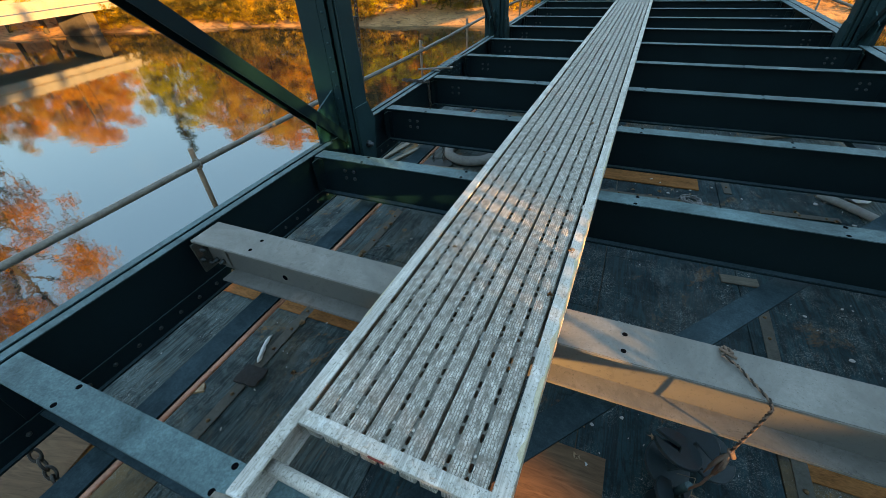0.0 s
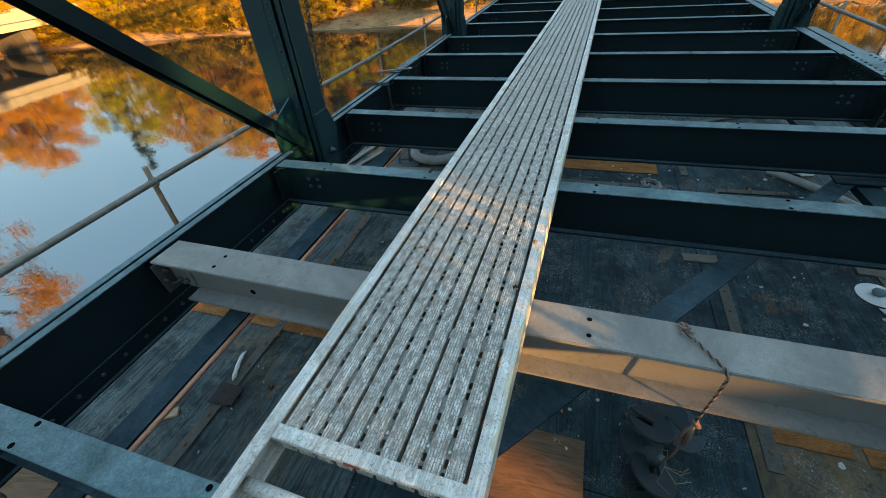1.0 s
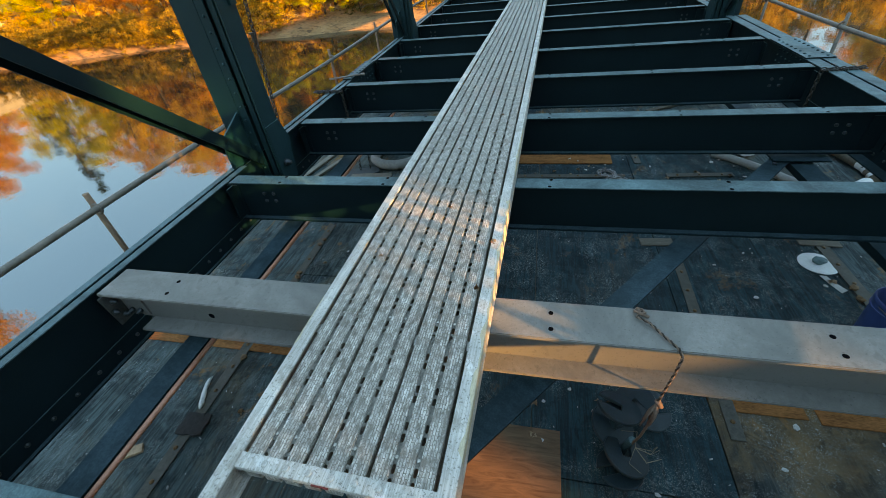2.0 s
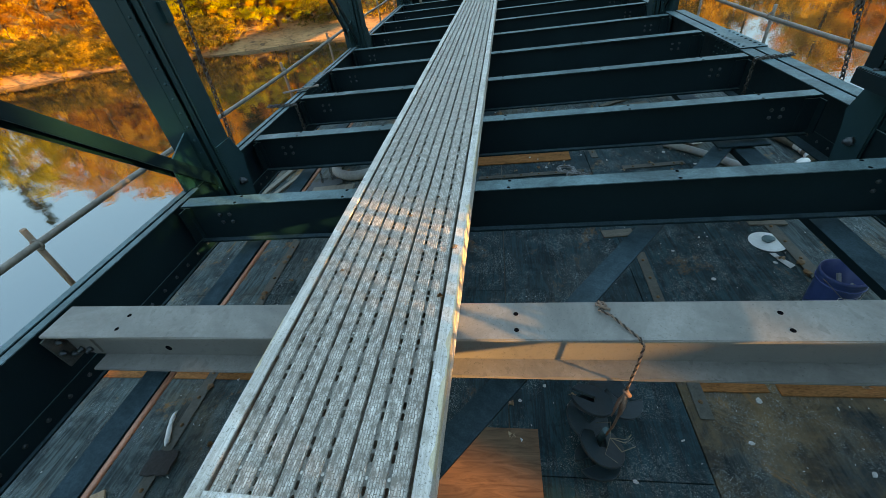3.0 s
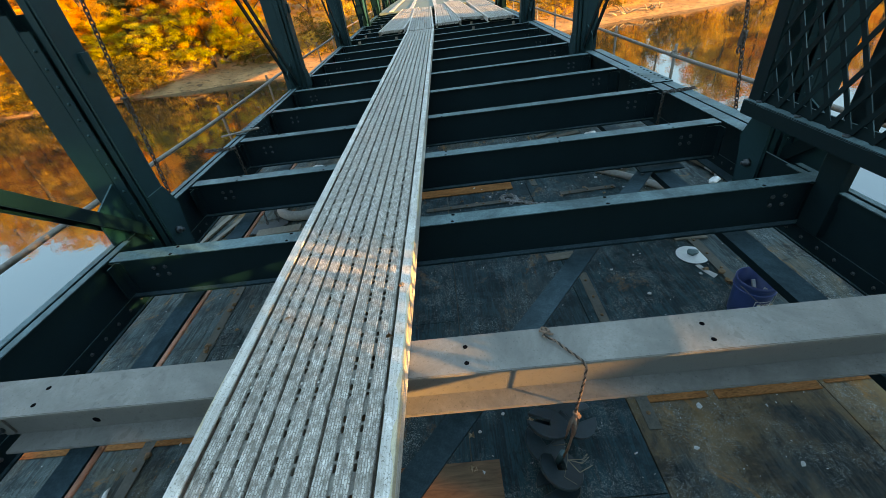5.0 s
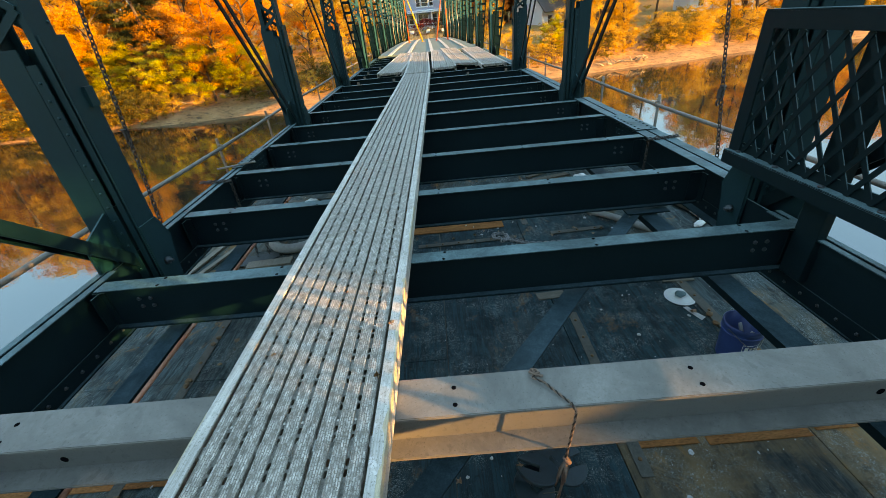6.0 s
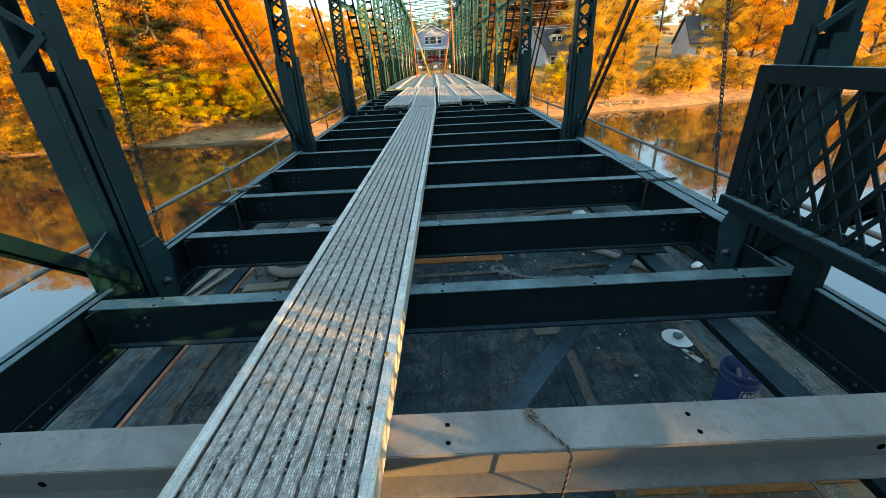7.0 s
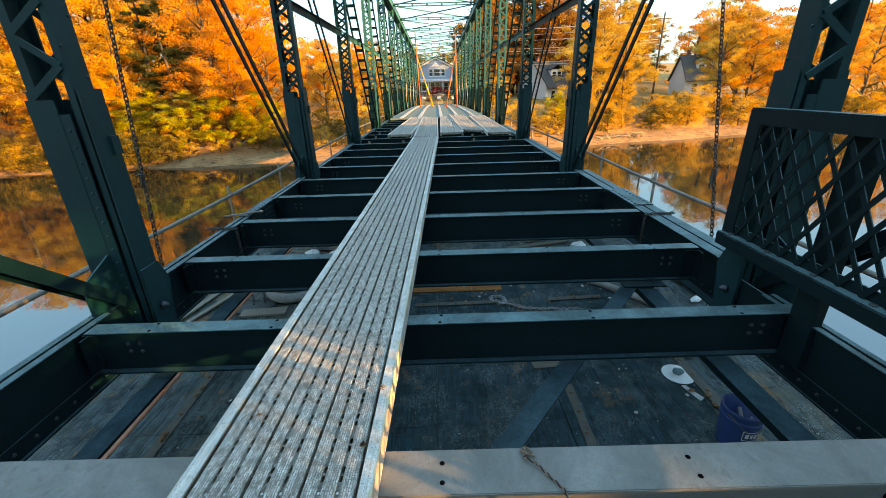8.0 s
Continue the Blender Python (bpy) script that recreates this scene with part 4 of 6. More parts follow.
# ---- aluminium staging planks ----
def slotted_strip(x, w, length, slots):
    """A sheet between two ribs with pairs of drain slots punched through it."""
    ys, cut, y = [(0.0, 0.0)], [], 0.03
    while slots and y < min(length - 0.2, 13):
        for a in (y, y + 0.044):
            # rounded ends: (place, how far the sides draw in)
            ys += [(a, 0.0035), (a + 0.005, 0.0), (a + 0.025, 0.0), (a + 0.03, 0.0035)]
            cut += [False, True, True, True]
        y += 0.148
    ys.append((length, 0.0))
    cut.append(False)
    bm = bmesh.new()
    grid = [[bm.verts.new((a, c, -0.0055)) for a in (x, x + 0.0025 + e, x + w - 0.0025 - e, x + w)] for c, e in ys]
    for i in range(len(ys) - 1):
        for k in range(3):
            if not (cut[i] and k == 1):
                bm.faces.new((grid[i][k], grid[i][k + 1], grid[i + 1][k + 1], grid[i + 1][k]))
    bmesh.ops.solidify(bm, geom=bm.faces[:], thickness=0.006)
    return bm


def staging_plank(length, open_end=True):
    """A ribbed aluminium scaffold stage, its near end at y = 0, its centre line on x = 0, top at z = 0."""
    t = thing("staging_plank", "weathered ribbed aluminium staging plank lying across the joists", "staging plank", group="staging planks")
    W, H = 0.815, 0.115
    for s in (-1, 1):
        bm = B()
        a, b = sorted((s * (W / 2 - 0.058), s * W / 2))
        box(bm, a, b, -0.28 if open_end else 0, length, -0.006, 0.006, 0.0025)
        c = s * (W / 2 - 0.008)
        box(bm, min(c, s * W / 2), max(c, s * W / 2), -0.28 if open_end else 0, length, -H, -0.006)
        box(bm, a, b, -0.28 if open_end else 0, length, -H - 0.006, -H)
        part("side_rail", bm, ALU, t)
    inner = W - 2 * 0.058
    gap = 0.0155
    each = (inner - 4 * gap) / 3
    groove = 0.016
    rib = (each - 2 * groove) / 3
    x = -inner / 2 + gap
    for i in range(3):
        for j in range(3):
            a = x + j * (rib + groove)
            part("deck_rib", box(B(), a, a + rib, 0.0, length, -0.075, -0.001, 0.002), TREAD, t)
        for j in range(2):
            part("slotted_web", slotted_strip(x + rib + j * (rib + groove) - 0.001, groove + 0.002, length, open_end), WEB, t)
        x += each + gap
    for y in np.arange(0.6, length, 1.2):
        part("cross_member", box(B(), -W / 2 + 0.01, W / 2 - 0.01, y, y + 0.05, -0.075, -0.024), ALU, t)
    if open_end:
        stud = data(lathe(B(), ((0.0068, 0), (0.006, 0.002), (0.003, 0.0026), (0, 0.002)), 10), ALU, "rivet")
        for y in np.arange(0.128, length - 0.1, 0.592):
            for i in range(3):
                for j in range(2):
                    rv = part("rivet", stud, ALU, t)
                    rv.matrix_basis = pose(-inner / 2 + gap + i * (each + gap) + rib + j * (rib + groove) + groove / 2, y, -0.0052)
        bar_ = part("end_bar", box(B(), -W / 2 + 0.05, W / 2 - 0.05, -0.006, 0.046, -0.02, 0.004, 0.002), ALU, t)
        screw = data(lathe(B(), ((0.0125, 0), (0.0115, 0.002), (0.006, 0.0025), (0.004, 0.0012), (0, 0.0012)), 14), ALU, "screw")
        for i in range(9):
            sc = part("screw", screw, ALU, bar_)
            sc.matrix_basis = pose(-0.33 + i * 0.0825, 0.02, 0.0045)
        bm = tube(B(), ((-W / 2 + 0.03, -0.15, -0.05), (W / 2 - 0.03, -0.15, -0.05)), 0.024, 12)
        part("end_tube", bm, ALU, t)
        for s in (-1, 1):
            bm = B()
            x = s * (W / 2 - 0.03)
            box(bm, x - 0.006, x + 0.006, -0.30, 0.0, -0.12, -0.03)
            tube(bm, ((x, -0.27, -0.02), (x, -0.3, -0.1)), 0.03, 10)
            part("end_casting", bm, ALU, t)
            part("hook_pin", bar(B(), (x - s * 0.01, -0.285, -0.02), (x + s * 0.07, -0.3, -0.015), 0.02, 0.02), GALV, t)
        part("red_label", box(B(), -0.06, 0.0, -0.0105, -0.0065, -0.012, -0.002), RED, t, "torn red warning sticker")
    return t


main = staging_plank(13.1)
# the walkway runs slightly askew to the bridge
main.matrix_basis = pose(-0.753, -0.883, 0.13, -0.02, 0, -1.46)
for side, y0, y1, wide in ((1, 0.15, 1.75, 0.024), (1, 2.1, 2.9, 0.02), (-1, 0.5, 0.8, 0.014)):
    r4 = random.Random(int(y0 * 100))
    edge = [(side * 0.4073, y0), (side * 0.4073, y1)]
    k = int((y1 - y0) / 0.03)
    edge += [(side * (0.4073 - wide * (0.15 + 0.85 * abs(noise.noise((i * 0.31, y0 * 9, 0))) * 1.6) * r4.uniform(0.6, 1.0)), y1 - (y1 - y0) * i / k) for i in range(1, k)]
    part("torn_tape", plate(B(), edge, "z", 0.0062, 0.0072), TAPE, main, "torn tan tape residue along the rail")
    part("torn_tape", box(B(), min(side * 0.4077, side * 0.4087), max(side * 0.4077, side * 0.4087), y0, y1, -0.045, 0.004), TAPE, main, "torn tan tape residue along the rail")
main["label"] = "long weathered aluminium staging plank laid as a walkway along the joists"
second = staging_plank(8.5, False)
second.matrix_basis = pose(-0.41, 12.25, 0.135, 0.05, 0, 0.0)
for x, y, rz, roll in ((-1.345, 13.0, -2.2, 0), (0.47, 13.25, -0.6, 0), (1.26, 13.95, 1.5, 4), (2.09, 12.9, 0.0, 0)):
    copy_thing(second, pose(x, y, 0.13, 0, roll, rz))
t = thing("far_deck", "green-grey covered deck with pale strips at the far end", "decking", kind="structure")
for i in range(8):
    y = 21.8 + i * 5.0
    part("deck_panel", sag(box(B(), -2.6, 2.6, y, y + 4.98, 0.001, 0.09)), DECKGREEN, t)
    for x in (-2.0, -1.0, 0.2, 1.1, 2.0):
        part("pale_strip", sag(box(B(), x - 0.09, x + 0.09, y, y + 4.98, 0.0905, 0.13)), ALU, t)

for x, k in ((-2.18, 9), (-1.11, 9), (1.11, 9), (2.25, 9), (-2.16, 10), (-1.1, 10), (1.17, 10), (2.22, 10), (-2.2, 11), (-1.9, 12), (2.4, 11)):
    t = thing("joist_clip", "small pale angle clip standing on a joist", "clip", group="joist clips")
    part("leg", box(B(), -0.035, 0.035, 0.0, 0.012, 0.0, 0.085), GALV, t)
    part("foot", box(B(), -0.035, 0.035, 0.0121, 0.09, 0.001, 0.013), GALV, t)
    part("bolt", lathe(B(), ((0.02, 0.013), (0.02, 0.04), (0, 0.041)), 6, (0, 0.05, 0)), SCRAP, t)
    t.matrix_basis = pose(x, JOIST0 + (k - 1) * S + 0.03, 0.0)


# ---- chains ----
# Brighter chain copy: sky light on the heap is in its colour.
CHAIN_PALE = plain("skylit_chain", (0.22, 0.22, 0.22), 0.4, 0.5, 0.5, 20)
PALE_LINK = data(torus(B(), (0, 0, 0), 0.021, 0.0075, 12, 5, "x", 1.6), CHAIN_PALE, "chain_link")
LINK = data(torus(B(), (0, 0, 0), 0.021, 0.0075, 12, 5, "x", 1.6), CHAIN, "chain_link")


def chain(name, label, p, q, mat=CHAIN, scale=1.0, sag=0.0):
    """A hanging chain of separate links from p to q."""
    t = thing(name, label, "chain", group="chains")
    p, q = Vector(p), Vector(q)
    pitch = 0.052 * scale
    n = max(2, int((q - p).length / pitch))
    d = (q - p).normalized()
    rot = Vector((0, 0, 1)).rotation_difference(d).to_matrix().to_4x4()
    for i in range(n):
        c = p + (q - p) * (i / n) + Vector((0, 0, -sag * math.sin(math.pi * i / n)))
        ob = part("link", LINK, CHAIN, t)
        ob.matrix_basis = Matrix.Translation(c) @ rot @ pose(0, 0, 0, 0, 0, 90 * (i % 2)) @ Matrix.Scale(scale, 4)
    return t


t = chain("hoist_chain", "rusty suspension chain hanging outside the truss with a hook block", (-3.28, 3.6, 4.4), (-3.28, 2.9, FLOOR_Z), scale=0.95)
h = thing("hook_block", "small rusty hook block on the suspension chain", "hook block")
bm = B()
tube(bm, ((-0.05, 0, 0.09), (0.05, 0, 0.09)), 0.014, 8)
box(bm, -0.022, 0.022, -0.03, 0.03, -0.05, 0.08, 0.008)
part("block", bm, CHAIN, h)
part("hook", torus(B(), (0, 0, -0.08), 0.035, 0.011, 14, 6, "y"), CHAIN, h)
h.matrix_basis = pose(-3.28, 3.12, 0.74) @ Matrix.Scale(0.75, 4)
chain("hoist_chain", "dark suspension chain hanging outside the truss", (3.28, 4.5, 4.4), (3.28, 2.98, FLOOR_Z), scale=0.95)
copy_thing(h, pose(3.28, 3.47, 0.52, 0, 8, 30) @ Matrix.Scale(1.35, 4))


def chain_wrap(x, y, s):
    """Chain tied round the chord with its loose end hanging to the platform."""
    t = thing("tie_chain", "dark chain wrapped round the chord and hanging loose", "chain", group="chains")
    pts = []
    for j in range(2):
        yy = y + j * 0.025
        for i in range(9):
            f = i / 8
            pts.append((Vector((x + s * (-0.04 + 0.34 * f), yy + 0.02 * f, 0.014)), Vector((s, 0, 0))))
    for i in range(22):
        pts.append((Vector((x - s * (0.05 + 0.004 * i), y + 0.03 - 0.006 * i, -0.02 - i * 0.04)), Vector((0, 0, -1))))
    for i, (c, d) in enumerate(pts):
        ob = part("link", LINK, CHAIN, t)
        rot = Vector((0, 0, 1)).rotation_difference(d).to_matrix().to_4x4()
        ob.matrix_basis = Matrix.Translation(c) @ rot @ pose(0, 0, 0, 0, 0, 90 * (i % 2)) @ Matrix.Scale(0.8, 4)


chain_wrap(-2.68, 3.56, -1)
chain_wrap(2.70, 3.66, 1)

t = thing("chain_heap", "loose dark chain lying on the platform", "chain", group="chains")
p, a = Vector((0.72, 3.5, FLOOR_Z + 0.015)), 0.3
r2 = random.Random(3)
for i in range(46):
    a += r2.uniform(-0.5, 0.5) if i < 18 else r2.uniform(-0.28, 0.25)
    if i < 18:
        a += 0.3
    p = p + Vector((math.cos(a), math.sin(a) * 0.6, 0)) * 0.045
    p.x = max(0.66, p.x)
    p.y = min(3.75, max(3.32, p.y))
    ob = part("link", PALE_LINK, CHAIN_PALE, t)
    ob.matrix_basis = Matrix.Translation((p.x, p.y, FLOOR_Z + 0.018)) @ pose(0, 0, 0, 90, 0, math.degrees(a) - 90) @ pose(0, 0, 0, 0, 0, 90 * (i % 2) + 20)


# ---- rope with hung lifting plates on the primed joist ----
t = thing("tie_rope", "frayed brown rope looped over the primed joist with a knot", "rope")
bm = B()
rope_pts = [(0.36, 0.10, 0.012), (0.33, 0.06, 0.02), (0.38, 0.03, 0.016), (0.42, -0.03, 0.014), (0.47, -0.10, 0.013), (0.485, -0.125, -0.01), (0.478, -0.13, -0.12), (0.462, -0.135, -0.27), (0.455, -0.14, -0.33)]


def laid_rope(points, r, phase):
    """One strand of a two-strand twisted rope along points."""
    pts = [Vector(p) for p in points]
    fine = []
    for a, b in zip(pts, pts[1:]):
        k = max(2, int((b - a).length / 0.006))
        fine += [a.lerp(b, i / k) for i in range(k)]
    fine.append(pts[-1])
    out, run = [], 0.0
    for i, p in enumerate(fine):
        d = (fine[min(i + 1, len(fine) - 1)] - fine[max(i - 1, 0)]).normalized()
        u = d.orthogonal().normalized()
        w = d.cross(u)
        a = run / 0.045 * 2 * math.pi + phase
        out.append(p + (u * math.cos(a) + w * math.sin(a)) * r * 0.6)
        if i + 1 < len(fine):
            run += (fine[i + 1] - p).length
    return tube(B(), out, r * 0.62, 6)


part("strand", laid_rope(rope_pts, 0.0062, 0.0), ROPE, t)
part("strand", laid_rope(rope_pts, 0.0062, math.pi), ROPE_DARK, t, "dark twisted strand")
bm = B()
tube(bm, ((0.36, 0.10, 0.012), (0.335, 0.115, 0.012), (0.325, 0.095, 0.02), (0.345, 0.075, 0.026), (0.368, 0.085, 0.022), (0.36, 0.11, 0.016), (0.338, 0.105, 0.03), (0.35, 0.08, 0.016), (0.385, 0.07, 0.012)), 0.0065, 8)
part("top_knot", bm, ROPE, t)
bm = B()
for i in range(5):
    torus(bm, (0.455 + 0.004 * i, -0.14, -0.33 - 0.008 * i), 0.0085, 0.007, 10, 6, "z")
part("knot", bm, ROPE, t)
bm = B()
r2 = random.Random(5)
for i in range(9):
    a, b = r2.uniform(-0.02, 0.02), r2.uniform(-0.02, 0.02)
    tube(bm, ((0.455, -0.14, -0.35), (0.452 + a, -0.145 + b, -0.42), (0.44 + a * 1.4, -0.15 + b, -0.49 - r2.uniform(0, 0.05))), (0.008, 0.009, 0.003), 5)
part("frayed_tassel", bm, ROPE, t, "frayed light brown tassel")
part("tail", tube(B(), ((0.455, -0.14, -0.34), (0.45, -0.15, -0.5), (0.44, -0.14, -0.66), (0.43, -0.11, -0.8)), 0.007, 6), ROPE, t)


def notched_disc(r, thick):
    """A round plate with a square notch reaching its middle."""
    pts = [(0.35 * r, 0.22 * r), (-0.1 * r, 0.22 * r), (-0.1 * r, -0.22 * r), (0.35 * r, -0.22 * r)]
    out = [(r * math.cos(a), r * math.sin(a)) for a in (radians(14 + i * (332 / 29)) for i in range(30))]
    bm = plate(B(), out + [(p[0] + 0.0, p[1]) for p in ((0.35 * r, -0.22 * r), (-0.1 * r, -0.22 * r), (-0.1 * r, 0.22 * r), (0.35 * r, 0.22 * r))], "z", -thick / 2, thick / 2)
    bmesh.ops.bevel(bm, geom=bm.edges[:], offset=0.003, segments=1, affect="EDGES")
    return bm


t = thing("lifting_plates", "dark round notched steel plates strung on the rope end", "steel plates")
PLATE = plain("dark_teal_plate", (0.005, 0.024, 0.03), 0.4, 0.1, 0.35, 14, 0.1)
disc = data(notched_disc(0.13, 0.022), PLATE, "notched_plate")
for x, y, z, rx, ry, rz in ((0.40, 0.12, -0.84, 20, -8, 160), (0.37, 0.06, -0.93, 24, 8, 35), (0.43, -0.10, -0.96, 20, 6, 95), (0.41, -0.13, -1.07, 10, -4, 200), (0.50, 0.20, -0.90, 26, -14, 300), (0.62, 0.22, -0.98, 18, 10, 20)):
    ob = part("notched_plate", disc, STEEL, t)
    ob.matrix_basis = pose(x, y, z, rx, ry, rz)
part("spindle", tube(B(), ((0.43, -0.1, -0.78), (0.42, -0.06, -0.95), (0.41, -0.1, -1.165)), 0.02, 8), STEEL, t)
for i in range(7):
    bm = B()
    a = r2.uniform(0, 6.28)
    tube(bm, ((0.46, -0.1, -0.86), (0.46 + 0.08 * math.cos(a), -0.1 + 0.08 * math.sin(a), -0.88 + r2.uniform(-0.04, 0.05)), (0.46 + 0.14 * math.cos(a + 0.6), -0.1 + 0.12 * math.sin(a + 0.6), -0.9)), 0.0014, 4)
    part("wire_end", bm, DRIFT, t, "frayed wire end")


# ---- small things on the platform ----
def bucket():
    t = thing("bucket", "blue plastic builder's bucket with scraps in it on the platform", "bucket")
    bm = lathe(B(), ((0.128, 0), (0.131, 0.01), (0.143, 0.28), (0.147, 0.30), (0.147, 0.33), (0.151, 0.335), (0.151, 0.365), (0.145, 0.37), (0.14, 0.365), (0.126, 0.05), (0.02, 0.045)), 32)
    body = part("body", bm, BLUE, t)
    part("rib", torus(B(), (0, 0, 0.29), 0.147, 0.006, 32, 6), BLUE, body)
    bm = B()
    tube(bm, [(0.153 * math.cos(a), 0.153 * math.sin(a), 0.33 - 0.13 * math.sin(a / 1) ** 2) for a in np.linspace(math.pi, 2 * math.pi, 14)], 0.0025, 6)
    part("bail_handle", bm, GALV, t, "thin wire bail handle")
    # pale label outline with plain bars
    bm = B()
    for a0, a1, z0, z1 in ((-128, -60, 0.225, 0.23), (-128, -60, 0.14, 0.145), (-128, -126.5, 0.14, 0.23), (-61.5, -60, 0.14, 0.23), (-120, -110, 0.165, 0.205), (-106, -98, 0.165, 0.205), (-94, -84, 0.165, 0.205), (-80, -72, 0.165, 0.205)):
        n = max(2, int((a1 - a0) / 5))
        for i in range(n):
            p, q = radians(a0 + (a1 - a0) * i / n), radians(a0 + (a1 - a0) * (i + 1) / n)
            r = [0.131 + 0.012 * (z - 0.01) / 0.27 + 0.0025 for z in (z0, z1)]
            vs = [bm.verts.new((r[k] * math.cos(g), r[k] * math.sin(g), z)) for g, k, z in ((p, 0, z0), (q, 0, z0), (q, 1, z1), (p, 1, z1))]
            bm.faces.new(vs)
    part("printed_mark", bm, WHITE, body, "pale printed panel mark")
    for i in range(5):
        a = i * 1.3
        bm = B()
        bar(bm, (0.08 * math.cos(a), 0.08 * math.sin(a), 0.06), (0.09 * math.cos(a + 2), 0.09 * math.sin(a + 2), 0.2 + 0.02 * i), 0.03, 0.012)
        part("scrap", bm, SCRAP, t)
    t.matrix_basis = pose(2.36, 1.17, FLOOR_Z + 0.008, 0, 0, 12)


bucket()

t = thing("paper_disc", "white paper disc with a teal stone on it", "disc")
part("disc", lathe(B(), ((0.15, 0), (0.15, 0.004)), 32), WHITE, t)
bm = B()
bmesh.ops.create_icosphere(bm, subdivisions=2, radius=0.055)
for v in bm.verts:
    v.co = Vector((v.co.x * 1.1, v.co.y * 0.8, v.co.z * 0.6 + 0.035)) + 0.014 * Vector((noise.noise(v.co * 30), noise.noise(v.co * 30 + Vector((5, 0, 0))), noise.noise(v.co * 30 + Vector((0, 9, 0)))))
part("stone", bm, TEAL_CAP, t, "teal-grey lump")
t.matrix_basis = pose(2.36, 2.0, FLOOR_Z + 0.01)


def lump(seed, size, flat=0.5):
    bm = B()
    bmesh.ops.create_icosphere(bm, subdivisions=1, radius=size)
    for v in bm.verts:
        v.co = Vector((v.co.x, v.co.y, v.co.z * flat)) * (1 + 0.6 * noise.noise(v.co * (1.3 / size) + Vector((seed * 3.1, 0, 0))))
    return bm


def leaf_mesh(seed):
    """A curled fallen leaf."""
    r = random.Random(seed)
    bm = B()
    n = 9
    c = bm.verts.new((0, 0, 0.004))
    ring = []
    for i in range(n):
        a = 2 * math.pi * i / n
        q = 0.03 * (1.0 if i % 2 else 0.55) * r.uniform(0.8, 1.2)
        ring.append(bm.verts.new((q * math.cos(a), q * math.sin(a) * 0.8, 0.002 + r.uniform(0, 0.022))))
    for i in range(n):
        bm.faces.new((c, ring[i], ring[(i + 1) % n]))
    bmesh.ops.solidify(bm, geom=bm.faces[:], thickness=0.0015)
    return bm


leaf_kinds = [data(leaf_mesh(i), LEAF, "fallen_leaf") for i in range(4)]
bits = [data(lump(i, 0.017, 0.5), SCRAP, "chip") for i in range(4)]
for x, y, sc in ((-0.087, 0.045, 1.1), (-0.08, 0.28, 1.0), (0.35, 0.35, 0.9), (0.62, 1.15, 1.3), (2.35, 1.75, 1.4), (2.55, 3.3, 1.2), (0.4, 3.75, 1.2), (0.55, 3.85, 1.1), (0.1, 3.7, 1.1), (1.8, 3.7, 1.3), (-2.2, -0.1, 1.1), (-1.9, 0.3, 0.9), (-2.9, 0.2, 1.2), (2.2, 0.45, 1.0), (1.7, -0.3, 1.0), (2.5, -0.1, 1.2), (0.3, 3.62, 0.9), (0.75, 3.8, 0.8), (0.95, 3.6, 1.0), (1.15, 3.75, 0.8), (1.45, 3.55, 1.1), (2.0, 3.5, 0.9), (2.15, 3.62, 1.0), (-1.8, 3.6, 1.0), (-2.0, 3.35, 1.1), (-2.6, 3.2, 1.0), (-1.5, 3.9, 1.0), (-2.3, 1.6, 1.1)):
    solid("fallen_leaf", rng.choice(leaf_kinds), LEAF, "curled dry fallen leaf on the platform", "leaf", pose(x, y, FLOOR_Z + 0.008, 0, 0, rng.uniform(0, 360)) @ Matrix.Scale(sc, 4), group="fallen leaves")
bm = B()
for i in range(1100):
    x, y = rng.uniform(-3.4, 3.4), rng.uniform(-1.8, 6.5)
    s = rng.uniform(0.002, 0.006) if i % 9 else rng.uniform(0.007, 0.013)
    z = FLOOR_Z + 0.008
    a = rng.uniform(0, 3.14)
    bar(bm, (x, y, z), (x + math.cos(a) * s * rng.uniform(1, 3), y + math.sin(a) * s * 2, z + 0.001), s, s * 0.6, (0, 0, 1))
solid("litter_chips", bm, SCRAP, "scattered pale chips and shavings on the plywood", "litter", kind="stuff")

# flexible hose, cardboard tubes, boards
hose_pts = [(2.1 + 0.9 * f, 4.15 - 1.05 * f + 0.06 * math.sin(f * 5), FLOOR_Z + 0.055) for f in np.linspace(0, 1, 12)]
solid("corrugated_hose", tube(B(), hose_pts, 0.045, 10), HOSE, "ribbed grey hose lying on the platform", "hose")
t = thing("wrapped_tube", "dark tube with white wrapped bands on the platform", "tube")
part("tube", tube(B(), ((3.45, 4.3, FLOOR_Z + 0.06), (3.62, 3.45, FLOOR_Z + 0.06)), 0.05, 12), DARKWOOD, t)
for f in (0.55, 0.8):
    p, q = Vector((3.45, 4.3, FLOOR_Z + 0.06)), Vector((3.62, 3.45, FLOOR_Z + 0.06))
    part("band", tube(B(), (p + (q - p) * f, p + (q - p) * (f + 0.1)), 0.053, 12), WHITE, t)
bm = lump(4, 0.09, 0.45)
solid("work_glove", bm, WHITE, "crumpled whitish work glove on the platform", "glove", pose(3.42, 3.45, FLOOR_Z + 0.045, 0, 0, 30) @ Matrix.Diagonal((1.6, 0.7, 1, 1)))
for seed, x, y, sc in ((9, 2.49, 4.2, 1.0), (12, -2.35, 5.5, 1.3), (13, -1.95, 5.45, 1.0), (14, 2.5, 5.5, 1.2)):
    solid("crumpled_sheet", lump(seed, 0.13, 0.35), WHITE, "crumpled pale plastic sheet on the platform", "plastic", pose(x, y, FLOOR_Z + 0.05, 0, 0, seed * 40) @ Matrix.Scale(sc, 4), group="crumpled sheets")
